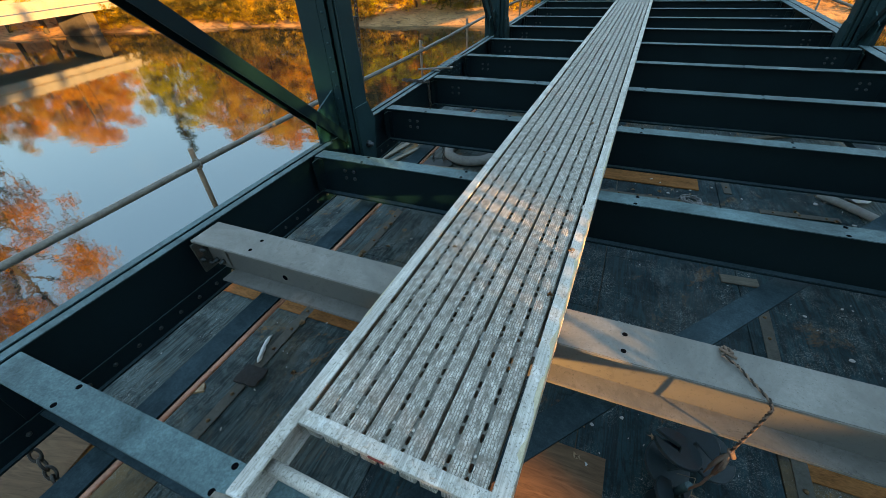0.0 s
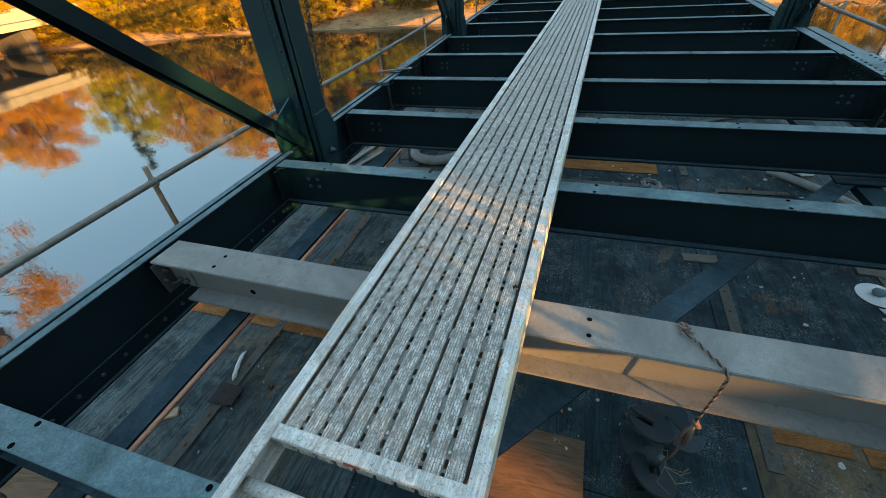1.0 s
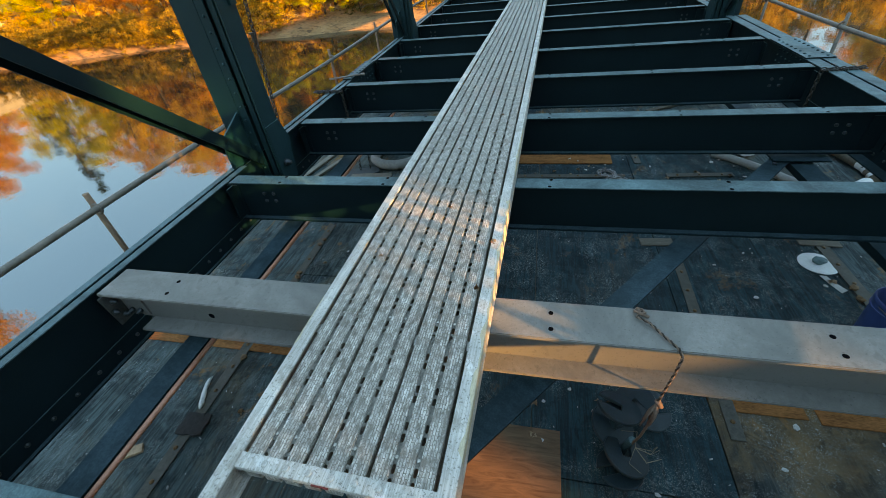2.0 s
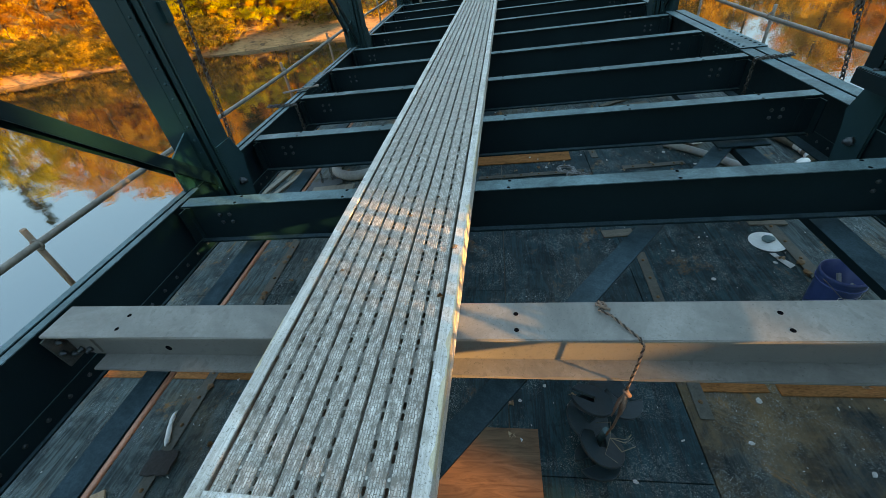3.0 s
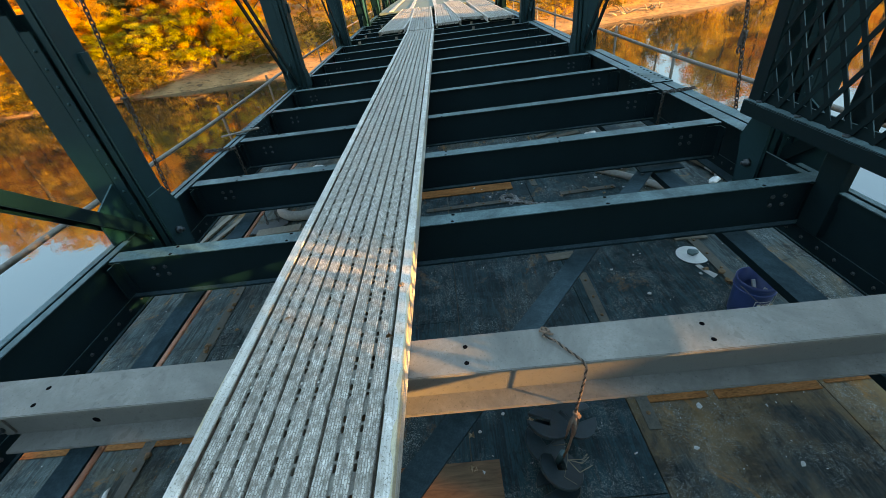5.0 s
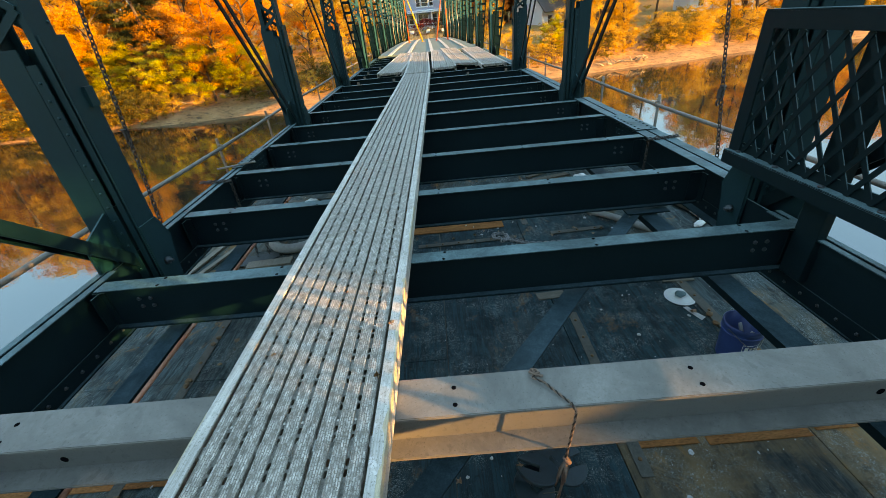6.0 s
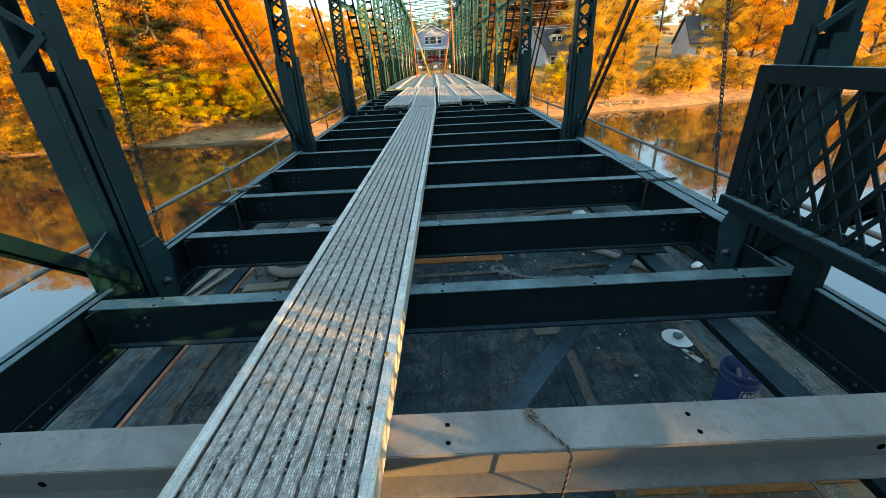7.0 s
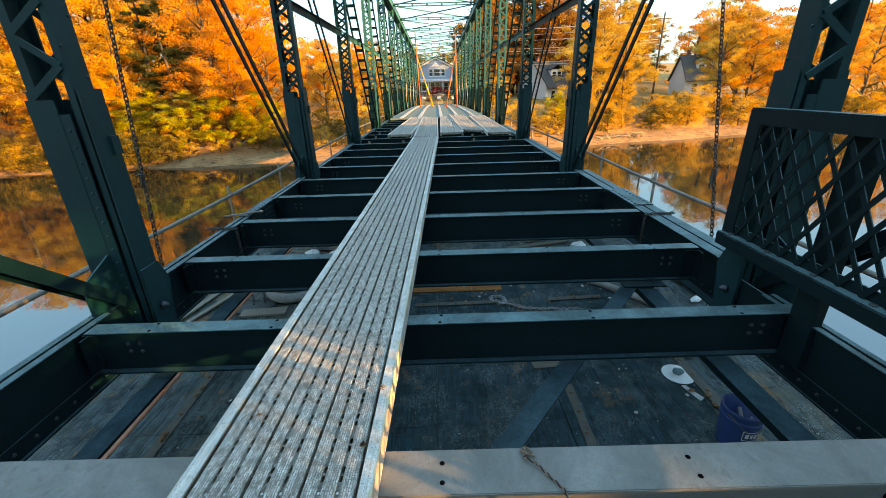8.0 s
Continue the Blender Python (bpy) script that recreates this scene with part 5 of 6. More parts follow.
for x, y, l, w, rz in ((-3.62, 2.9, 1.4, 0.09, 12), (-3.45, 3.0, 1.1, 0.07, 18), (-3.6, 2.6, 0.8, 0.1, 2), (-3.2, 2.9, 0.6, 0.12, 30), (-2.75, 3.45, 0.6, 0.18, 85), (-3.3, 5.4, 1.6, 0.14, 80), (-3.1, 5.7, 1.2, 0.1, 95), (1.2, 5.5, 1.2, 0.12, 75), (1.6, 5.8, 0.9, 0.09, 60)):
    solid("timber_offcut", box(B(), -w / 2, w / 2, 0, l, 0, 0.03, 0.003), OLDWOOD if y < 4 else DARKWOOD, "short weathered timber offcut on the platform", "offcut", pose(x, y, FLOOR_Z + 0.006, 0, 0, -rz), group="timber offcuts")
solid("old_tyre", torus(B(), (-2.2, 4.1, FLOOR_Z + 0.075), 0.36, 0.07, 40, 12), HOSE, "worn dark rubber ring lying on the platform", "ring")
# Orange strips laid where sunlight crosses the platform.
for x0, x1, y0, y1 in ((-3.68, -1.9, 0.43, 0.62), (1.13, 1.62, 0.4, 0.6), (1.68, 2.4, 0.38, 0.6), (2.45, 2.8, 0.42, 0.58)):
    solid("plywood_strip", box(B(), x0, x1, y0, y1, FLOOR_Z + 0.006, FLOOR_Z + 0.013, 0.002), SUNLIT_STAINPLY, "thin plywood strip painted orange for sunlight across the platform", "plywood", group="plywood strips")
solid("rubber_mat", plate(B(), ((-0.34, -0.14), (-0.1, -0.17), (0.2, -0.14), (0.36, 0.02), (0.3, 0.15), (0.02, 0.1), (-0.2, 0.04)), "z", 0, 0.022), HOSE_DARK, "torn dark rubber mat under hanging chains", "mat", pose(-2.72, 3.62, FLOOR_Z + 0.012))
chain("hanging_chain", "thin dark chain hanging down on to a mat", (-2.78, 3.98, -0.5), (-2.66, 3.66, FLOOR_Z + 0.03), scale=0.7)
chain("hanging_chain", "thin dark chain hanging down on to a mat", (-2.6, 3.95, -0.5), (-2.52, 3.7, FLOOR_Z + 0.03), scale=0.7)
solid("steel_plate", box(B(), -0.17, 0.17, -0.08, 0.08, 0, 0.012, 0.002), DARKWOOD, "dark rusty steel plate lying on the platform", "plate", pose(2.5, 2.34, FLOOR_Z + 0.008, 0, 0, -3))
t = thing("banded_pipe", "short dark pipe with two white tape bands on the platform", "pipe")
pa, pb = Vector((3.62, 4.21, FLOOR_Z + 0.05)), Vector((3.52, 3.48, FLOOR_Z + 0.05))
part("pipe", tube(B(), (pa, pb), 0.042, 12), DARKWOOD, t)
for f in (0.66, 0.86):
    part("tape_band", tube(B(), (pa.lerp(pb, f), pa.lerp(pb, f + 0.08)), 0.0435, 12), WHITE, t, "white tape band")
solid("tape_scrap", box(B(), -0.045, 0.045, -0.06, 0.06, 0, 0.004), WHITE, "short piece of white tape on the plywood", "tape", pose(2.35, 0.46, FLOOR_Z + 0.006, 0, 0, 8))
solid("paper_scrap", plate(B(), ((-0.04, -0.1), (0.03, -0.09), (0.02, 0.02), (0.035, 0.1), (-0.01, 0.12), (-0.03, 0.02)), "z", 0, 0.003), SCRAP, "torn pale paper scrap on the platform", "scrap", pose(2.36, 1.73, FLOOR_Z + 0.008, 0, 0, 25), group="paper scraps")
r7 = random.Random(21)
for x, y, w in ((2.28, 1.7, 0.035), (1.52, 0.34, 0.04), (-0.02, 0.3, 0.03), (0.16, 0.42, 0.026), (-0.03, 0.02, 0.032), (1.35, 0.05, 0.03), (1.9, -0.1, 0.028), (1.2, -0.35, 0.026), (0.7, -0.45, 0.03), (0.62, -0.2, 0.03), (1.5, 1.9, 0.03), (1.8, 2.1, 0.026), (1.7, 1.5, 0.035), (0.3, 4.08, 0.05), (0.42, 4.0, 0.035), (0.5, 3.75, 0.035), (0.75, 3.9, 0.03), (1.3, 3.85, 0.03), (2.05, 3.98, 0.05), (1.0, 4.05, 0.026), (2.3, 3.6, 0.04), (-1.75, 0.05, 0.03), (-1.9, -0.45, 0.034), (-2.05, 1.0, 0.03), (-3.0, 0.95, 0.035), (-1.6, 3.75, 0.05), (-1.75, 3.55, 0.04), (-2.95, 3.35, 0.05)):
    chip = plate(B(), [(0.7 * w * r7.uniform(0.5, 1.0) * math.cos(a), 0.7 * w * r7.uniform(0.4, 0.9) * math.sin(a)) for a in (k * 1.05 for k in range(6))], "z", 0, 0.006)
    solid("paper_scrap", chip, SCRAP, "small torn pale scrap on the platform", "scrap", pose(x, y, FLOOR_Z + 0.012, r7.uniform(-8, 8), r7.uniform(-8, 8), r7.uniform(0, 180)), group="paper scraps")
PADRUB = plain("crumbled_rubber", (0.02, 0.02, 0.02), 0.95, 0, 0.6, 40, 1.0)
t = thing("rubber_pad", "ragged black rubber pad over a strap", "pad")
bm = plate(B(), ((-0.12, -0.1), (-0.05, -0.11), (0.0, -0.1), (0.06, -0.115), (0.12, -0.1), (0.115, -0.04), (0.13, 0.02), (0.12, 0.09), (0.07, 0.1), (0.02, 0.09), (-0.04, 0.105), (-0.11, 0.095), (-0.105, 0.03), (-0.12, -0.03)), "z", 0, 0.018)
part("pad", bm, PADRUB, t)
t.matrix_basis = pose(-2.5, -0.24, FLOOR_Z + 0.017, 0, 0, 6) @ Matrix.Diagonal((0.85, 0.8, 1, 1))
solid("paper_strip", tube(B(), ((-2.61, 0.115, 0.006), (-2.605, 0.08, 0.02), (-2.6, 0.04, 0.014), (-2.585, 0.0, 0.02), (-2.57, -0.04, 0.012), (-2.55, -0.08, 0.016), (-2.53, -0.12, 0.014), (-2.515, -0.16, 0.02)), (0.004, 0.012, 0.017, 0.014, 0.02, 0.017, 0.021, 0.006), 5), WHITE, "twisted strip of pale torn plastic", "strip", pose(-0.02, 0.03, FLOOR_Z + 0.012))
solid("angle_offcut", box(B(), -0.09, 0.09, -0.04, 0.04, 0, 0.012, 0.002), DARKWOOD, "small dark steel offcut on the platform", "offcut", pose(1.07, 2.22, FLOOR_Z + 0.006, 0, 0, 4) @ Matrix.Diagonal((1.7, 1.5, 1, 1)))
solid("wood_wedge", plate(B(), ((0, 0), (0.14, 0.02), (0.13, 0.07), (0.03, 0.06)), "z", 0, 0.02), LEAF, "small reddish wooden wedge beside the pipe", "wedge", pose(-2.9, -0.58, FLOOR_Z + 0.006, 0, 0, 25) @ Matrix.Diagonal((1.3, 1.3, 1, 1)))
t = thing("chord_spanner", "long pale bar lying over the chord", "bar")
part("shaft", tube(B(), ((-3.0, 4.06, 0.035), (-2.58, 4.25, 0.035)), 0.012, 8), GALV, t)
part("head", lathe(B(), ((0.025, -0.01), (0.028, 0), (0.025, 0.012)), 8, (-2.575, 4.255, 0.035)), GALV, t)

bm = box(B(), -0.3, 0.3, -0.5, 0.5, 0, 0.014)
solid("plywood_offcut", bm, FRESHPLY, "reddish plywood offcut beside the platform edge", "plywood", pose(-3.35, -1.5, FLOOR_Z + 0.008, 0, 0, 14))
chain("lifting_chain", "heavy black chain hanging down to the platform", (-3.3, -1.22, -0.62), (-2.78, -1.36, FLOOR_Z + 0.05), scale=1.25, sag=0.1)

for i, (x, y) in enumerate(((-2.5, 1.35), (-2.51, 1.42), (-2.5, 1.9), (-2.49, 2.0), (-2.48, 0.35), (1.24, 4.3))):
    solid("rust_scale", lump(20 + i, 0.03, 0.5), RUST, "flaking rust lump on a steel strap", "rust flake", pose(x, y, FLOOR_Z + 0.022, 0, 0, 50 * i), group="rust flakes")

for x, y, sc in ((-0.5, 0.95, 0.7), (-0.36, 0.42, 0.8), (-0.74, 1.6, 0.6), (-0.47, 2.3, 0.7), (-0.62, 3.4, 0.7), (-0.55, 4.6, 0.8), (-0.4, 0.05, 0.7), (-0.95, 0.25, 0.6), (-0.66, 0.75, 0.5), (-0.5, 1.9, 0.5), (-0.7, 5.5, 0.8)):
    solid("fallen_leaf", rng.choice(leaf_kinds), LEAF, "curled dry fallen leaf on the plank", "leaf", pose(x, y, 0.132, 0, 0, rng.uniform(0, 360)) @ Matrix.Scale(sc, 4), group="leaves on the plank")


for i, (x, y) in enumerate(((-3.71, 1.745), (-3.72, 2.27), (-3.7, 0.3), (-3.7, -0.35), (-2.53, 0.78), (-2.52, 0.92), (2.45, 1.55), (2.47, 1.68))):
    solid("rust_scale", lump(40 + i, 0.035, 0.5), RUST, "flaking rust lump on the platform", "rust flake", pose(x, y, FLOOR_Z + 0.028, 0, 0, 63 * i), group="rust flakes")


# ---- trees ----
def tree(name, label, height, spread, leaf_mat, seed, leaves=7000, leaf=0.30, base=0.22, shape="round"):
    """A broadleaf or pine tree: tapered trunk, limbs and a crown of many loose leaf clumps."""
    r = random.Random(seed)
    g = np.random.default_rng(seed)
    t = thing(name, label, "tree", group="river bank trees")
    trunk_r = height * 0.017
    pts = [Vector((0, 0, -0.5))]
    for i in range(1, 8):
        pts.append(Vector((r.uniform(-0.02, 0.02) * height * i / 7, r.uniform(-0.02, 0.02) * height * i / 7, height * 0.9 * i / 7)))
    bm = B()
    tube(bm, pts, [trunk_r * (1.25 - 1.1 * i / 7) for i in range(8)], 9)
    centres = []
    if shape == "pine":
        for i in range(64):
            f = r.uniform(0.2, 1.0)
            a = r.uniform(0, 6.283)
            q = spread * (1.08 - f) * r.uniform(0.35, 1.0)
            centres.append((math.cos(a) * q, math.sin(a) * q, height * f, 0.10 * spread + 0.35 * (1 - f)))
    else:
        n = 11
        for i in range(n):
            f = base + 0.08 + (0.75 - base) * i / n
            a = i * 2.4 + r.uniform(-0.4, 0.4)
            reach = spread * r.uniform(0.65, 1.0) * (1 - 0.45 * abs(f - 0.5))
            p0 = Vector((0, 0, height * f * 0.85))
            p1 = p0 + Vector((math.cos(a) * reach * 0.5, math.sin(a) * reach * 0.5, height * 0.10))
            p2 = p0 + Vector((math.cos(a) * reach, math.sin(a) * reach, height * r.uniform(0.1, 0.22)))
            tube(bm, (p0, p1, p2), (trunk_r * 0.42, trunk_r * 0.25, trunk_r * 0.06), 6)
            for j in range(3):
                b = a + r.uniform(-0.9, 0.9)
                q = p1 + Vector((math.cos(b), math.sin(b), r.uniform(0.2, 0.9))) * spread * 0.4
                tube(bm, (p1, q), (trunk_r * 0.16, trunk_r * 0.04), 5)
            for j in range(9):
                c = p1.lerp(p2, r.uniform(0.1, 1.1)) + Vector((r.gauss(0, 1), r.gauss(0, 1), r.gauss(0, 0.8))) * spread * 0.17
                centres.append((c.x, c.y, c.z, spread * r.uniform(0.10, 0.22)))
        for j in range(20):
            a, f = r.uniform(0, 6.283), r.uniform(0.7, 1.0)
            q = spread * math.sqrt(max(0.0, 1.03 - f)) * r.uniform(0.2, 0.95)
            centres.append((math.cos(a) * q, math.sin(a) * q, height * f, spread * r.uniform(0.1, 0.2)))
        for j in range(24):
            a, f = r.uniform(0, 6.283), r.uniform(base * 0.6, base + 0.2)
            q = spread * r.uniform(0.4, 0.95)
            centres.append((math.cos(a) * q, math.sin(a) * q, height * f, spread * r.uniform(0.08, 0.17)))
    part("trunk", bm, BARK, t)
    c = np.array(centres)
    w = c[:, 3] ** 2
    pick = g.choice(len(c), leaves, p=w / w.sum())
    d = g.normal(size=(leaves, 3))
    d /= np.linalg.norm(d, axis=1)[:, None]
    rad = c[pick, 3] * g.uniform(0.25, 1.15, leaves)
    pos = c[pick, :3] + d * rad[:, None] * np.array([1, 1, 0.55 if shape != "pine" else 0.22])
    nrm = d * 0.6 + g.normal(size=(leaves, 3)) * 0.6 + np.array([0, 0, 0.4])
    nrm /= np.linalg.norm(nrm, axis=1)[:, None]
    ref = g.normal(size=(leaves, 3))
    u = np.cross(nrm, ref)
    u /= np.linalg.norm(u, axis=1)[:, None]
    v = np.cross(nrm, u)
    size = leaf * g.uniform(0.5, 1.2, leaves)[:, None]
    k1, k2 = (0.5, 0.36) if shape != "pine" else (0.75, 0.1)
    # a pointed five-sided leaf spray, folded along its middle
    corners = np.stack([pos - u * size * k1, pos - v * size * k2 + nrm * size * 0.1, pos + u * size * k1, pos + v * size * k2 + nrm * size * 0.1], 1).reshape(-1, 3)
    me = bpy.data.meshes.new("crown")
    me.vertices.add(len(corners))
    me.vertices.foreach_set("co", corners.ravel())
    me.loops.add(leaves * 4)
    me.loops.foreach_set("vertex_index", np.arange(leaves * 4))
    me.polygons.add(leaves)
    me.polygons.foreach_set("loop_start", np.arange(0, leaves * 4, 4))
    me.update(calc_edges=True)
    me.materials.append(leaf_mat)
    part("crown", me, leaf_mat, t)
    return t


KINDS = {}
for key, label, h, sp, mat, seed, n, lf, base, shape in (
    ("orange", "tall maple in bright orange autumn leaf on the river bank", 17, 6.0, L_ORANGE, 1, 26000, 0.17, 0.13, "round"),
    ("amber", "broad tree in deep orange leaf on the river bank", 15, 5.5, L_ORANGE, 2, 24000, 0.17, 0.14, "round"),
    ("gold", "golden yellow autumn tree on the river bank", 16, 5.0, L_GOLD, 3, 24000, 0.165, 0.12, "round"),
    ("pale", "slender pale gold tree with thinning leaves", 14, 4.0, L_GOLD, 4, 20000, 0.155, 0.1, "round"),
    ("lime", "spreading maple turning yellow-green over the beach", 10, 5.0, L_LIME, 5, 26000, 0.165, 0.06, "round"),
    ("rust", "rust-brown tree with sparse leaves", 13, 4.5, L_RUST, 6, 18000, 0.165, 0.15, "round"),
    ("pine", "dark ragged pine among the autumn trees", 18, 4.0, L_PINE, 7, 15000, 0.42, 0.2, "pine"),
    ("shrub", "low brownish shrub on the bank", 3.2, 2.2, L_SHRUB, 8, 3600, 0.15, 0.02, "round"),
    ("goldshrub", "low golden shrub on the bank", 3.6, 2.4, L_GOLD, 9, 3600, 0.15, 0.02, "round"),
    ("far_orange", "orange autumn tree in the woods behind", 17, 6.0, L_ORANGE, 11, 12000, 0.3, 0.12, "round"),
    ("far_gold", "golden autumn tree in the woods behind", 16, 5.5, L_GOLD, 12, 12000, 0.3, 0.12, "round"),
    ("far_rust", "rust-brown tree in the woods behind", 15, 5.5, L_RUST, 13, 11000, 0.3, 0.12, "round"),
    ("slim", "unseen high-crowned tree added to keep sun off the strut", 17, 1.4, L_RUST, 15, 3000, 0.5, 0.85, "round"),
    ("shade_wood", "unseen tree added on the near bank to block the sun", 16, 5.5, L_RUST, 14, 6500, 0.62, 0.03, "round"),
):
    KINDS[key] = tree("autumn_tree" if "shrub" not in key else "shrub", label, h, sp, mat, seed, n, lf, base, shape)
    if "shrub" in key:
        tagged(KINDS[key], category="shrub", group="bank shrubs")

used = set()


CROWN = {"orange": 17, "amber": 15, "gold": 16, "pale": 14, "rust": 13, "pine": 18, "far_orange": 17, "far_gold": 16, "far_rust": 15}


def crown_room(x, y):
    """Tallest tree allowed at (x, y), capped by bearing so the skyline fits the camera's view."""
    if y < 40:
        return 99.0
    turn, far = math.degrees(math.atan2(x, y + 1.3)), math.hypot(x, y)
    rise = curve((-24, -21, -16, -4, -2, 5, 7), (0.5, 0.135, 0.105, 0.1, 0.085, 0.085, 0.5), turn)
    rise = min(rise, curve((26, 27.5, 31, 33, 35, 36.5, 41, 43), (0.5, 0.13, 0.125, 0.5, 0.5, 0.1, 0.1, 0.5), turn))
    return 1.4 + rise * far - ground_z(x, y)


def plant(key, x, y, scale=1.0, tall=1.0):
    low = crown_room(x, y)
    full = CROWN.get(key, 0.0) * scale * tall
    if full > low:
        scale *= low / full
    m = pose(x, y, ground_z(x, y) - 0.05, rng.uniform(-3, 3), rng.uniform(-3, 3), rng.uniform(0, 360)) @ Matrix.Diagonal((scale * rng.uniform(0.9, 1.1), scale * rng.uniform(0.9, 1.1), scale * tall, 1))
    if key not in used:
        used.add(key)
        KINDS[key].matrix_basis = m
        return KINDS[key]
    ob = copy_thing(KINDS[key], pose(0, 0, 0))
    ob.matrix_basis = m
    return ob


# front row along the far shore: x, distance from the water, kind, scale
for x, d, key, sc in (
    (-88, 5, "gold", 1.0), (-80, 7, "orange", 0.9), (-73, 6, "amber", 0.9), (-64, 8, "lime", 1.2), (-57, 7, "gold", 0.9), (-51, 7, "gold", 1.0), (-45, 6.5, "gold", 0.95),
    (-40, 7, "orange", 0.95), (-36.5, 6.5, "gold", 0.8), (-34, 8, "pine", 1.0), (-31, 7.5, "pine", 0.9), (-27.5, 10, "orange", 1.05), (-29, 5.0, "lime", 0.62), (-25, 4.8, "lime", 0.7), (-21.5, 5.2, "lime", 0.6), (-24, 8.5, "orange", 1.0), (-21, 9, "orange", 1.0), (-19, 12, "gold", 0.9),
    (-15, 11, "pale", 0.95), (-11.5, 10, "pale", 0.9), (-8.5, 12, "pale", 0.85),
    (8.5, 8.5, "pale", 0.5), (12, 7.5, "goldshrub", 1.0), (16.5, 6, "lime", 0.42), (20.5, 5.5, "gold", 0.8), (23.5, 6.5, "gold", 0.9), (27, 6.5, "gold", 0.78), (31.5, 5, "goldshrub", 1.2), (34, 5, "goldshrub", 1.1), (38, 5, "goldshrub", 1.1), (43.5, 7, "gold", 0.8),
    (47, 7.5, "gold", 0.9), (48.5, 6.5, "amber", 0.85), (53, 6.5, "gold", 0.95), (58, 5.5, "gold", 1.0), (63, 6.5, "gold", 0.95), (69, 5.5, "amber", 1.0), (75, 6.5, "gold", 1.0), (82, 6.5, "orange", 1.0), (90, 6.5, "gold", 1.0),
):
    plant(key, x, far_shore(x) + d, sc)
# second row
for x, d, key, sc in (
    (-78, 22, "pine", 1.1), (-68, 21, "far_orange", 1.1), (-60, 22, "far_orange", 1.2), (-53, 20, "far_orange", 1.1), (-47, 22, "far_gold", 1.2), (-42, 22, "far_orange", 1.1), (-38, 21, "pine", 1.1), (-33, 22, "pine", 1.15), (-28, 21, "far_orange", 1.2),
    (-23, 24, "far_orange", 1.25), (-17, 25, "far_orange", 1.1), (-12, 24, "far_orange", 1.0), (-10, 30, "far_rust", 1.1),
    (10, 24, "far_rust", 0.6), (36, 26, "far_gold", 0.55), (30, 24, "far_gold", 1.0), (36, 24, "far_gold", 1.0), (57, 26, "far_gold", 1.1), (60, 24, "far_orange", 1.1), (68, 24, "far_gold", 1.2), (76, 26, "pine", 1.0), (86, 24, "far_orange", 1.2),
):
    plant(key, x, far_shore(x) + d, sc)
for i in range(10):
    x = -64 + i * 5.6
    plant(("far_orange", "far_gold", "far_orange")[i % 3], x, far_shore(x) + 30 + (i % 2) * 4, 1.35)
# woods behind, up the hill
r3 = random.Random(11)
for i in range(58):
    x = -150 + i * 5.4 + r3.uniform(-2, 2)
    d = r3.uniform(38, 70)
    if abs(x) < 16:
        d = r3.uniform(58, 80)
    if 38 < x < 62 or 10 < x < 30:
        d = r3.uniform(56, 80)
    key = r3.choice(("far_orange", "far_gold", "far_rust", "far_orange", "pine", "far_gold"))
    plant(key, x, far_shore(max(-150, min(190, x))) + d, r3.uniform(0.95, 1.3))
for x, y, key, sc in ((10.5, 90, "far_rust", 1.35), (13.5, 94, "far_rust", 1.5), (17, 96, "far_rust", 1.5), (20.5, 95, "far_rust", 1.5), (26, 93, "far_rust", 1.4), (11.5, 78, "rust", 1.1), (9, 101, "far_rust", 1.2), (14, 98, "far_rust", 1.25), (19, 100, "far_rust", 1.35), (24, 97, "far_rust", 1.3), (29, 98, "far_gold", 1.25), (34, 97, "far_rust", 1.35), (39.5, 98, "far_gold", 1.3), (45, 99, "pine", 1.15), (-4.5, 112, "far_orange", 0.9), (5.5, 113, "far_orange", 0.9), (58, 98, "far_orange", 1.2)):
    plant(key, x, y, sc)
for i in range(30):
    x = -90 + i * 6.2 + r3.uniform(-2, 2)
    plant(r3.choice(("shrub", "goldshrub", "shrub")), x, far_shore(x) + r3.uniform(5.2, 8), r3.uniform(0.7, 1.2))
for i in range(24):
    x = 12 + i * 3.1 + r3.uniform(-1, 1)
    plant(r3.choice(("goldshrub", "goldshrub", "shrub")), x, far_shore(x) + r3.uniform(4.0, 6.0), r3.uniform(0.8, 1.3))
for i in range(20):
    x = -40 + i * 1.75
    plant(r3.choice(("goldshrub", "shrub", "shrub")), x, far_shore(x) + r3.uniform(3.6, 6.0), r3.uniform(0.5, 1.0))

# unseen woods added on the near bank to shade this end of the bridge
SH = Vector((SUN_FROM.x, SUN_FROM.y, 0)).normalized()
SN = Vector((-SH.y, SH.x, 0))
for i in range(16):
    x = -66 + i * 2.1 + r3.uniform(-0.6, 0.6)
    plant(r3.choice(("shrub", "shrub", "goldshrub")), x, far_shore(x) + r3.uniform(2.6, 4.6), r3.uniform(0.7, 1.1))
for i in range(12):
    x = -58 + i * 3.1
    plant(r3.choice(("lime", "gold", "amber", "rust")), x, far_shore(x) + r3.uniform(5.5, 7.0), r3.uniform(0.5, 0.7))


def shade_tree(u, dist, scale, tall=1.0):
    p = SH * dist + SN * u
    ob = copy_thing(KINDS["shade_wood"], pose(0, 0, 0)) if "shade_wood" in used else KINDS["shade_wood"]
    used.add("shade_wood")
    ob.matrix_basis = pose(p.x, p.y, ground_z(p.x, p.y) - 0.05, 0, 0, dist * 37 + u * 61 + 91.5) @ Matrix.Diagonal((scale, scale, scale * tall, 1))


# Opening left between the added trees for a patch of sun.
GAP = -0.35
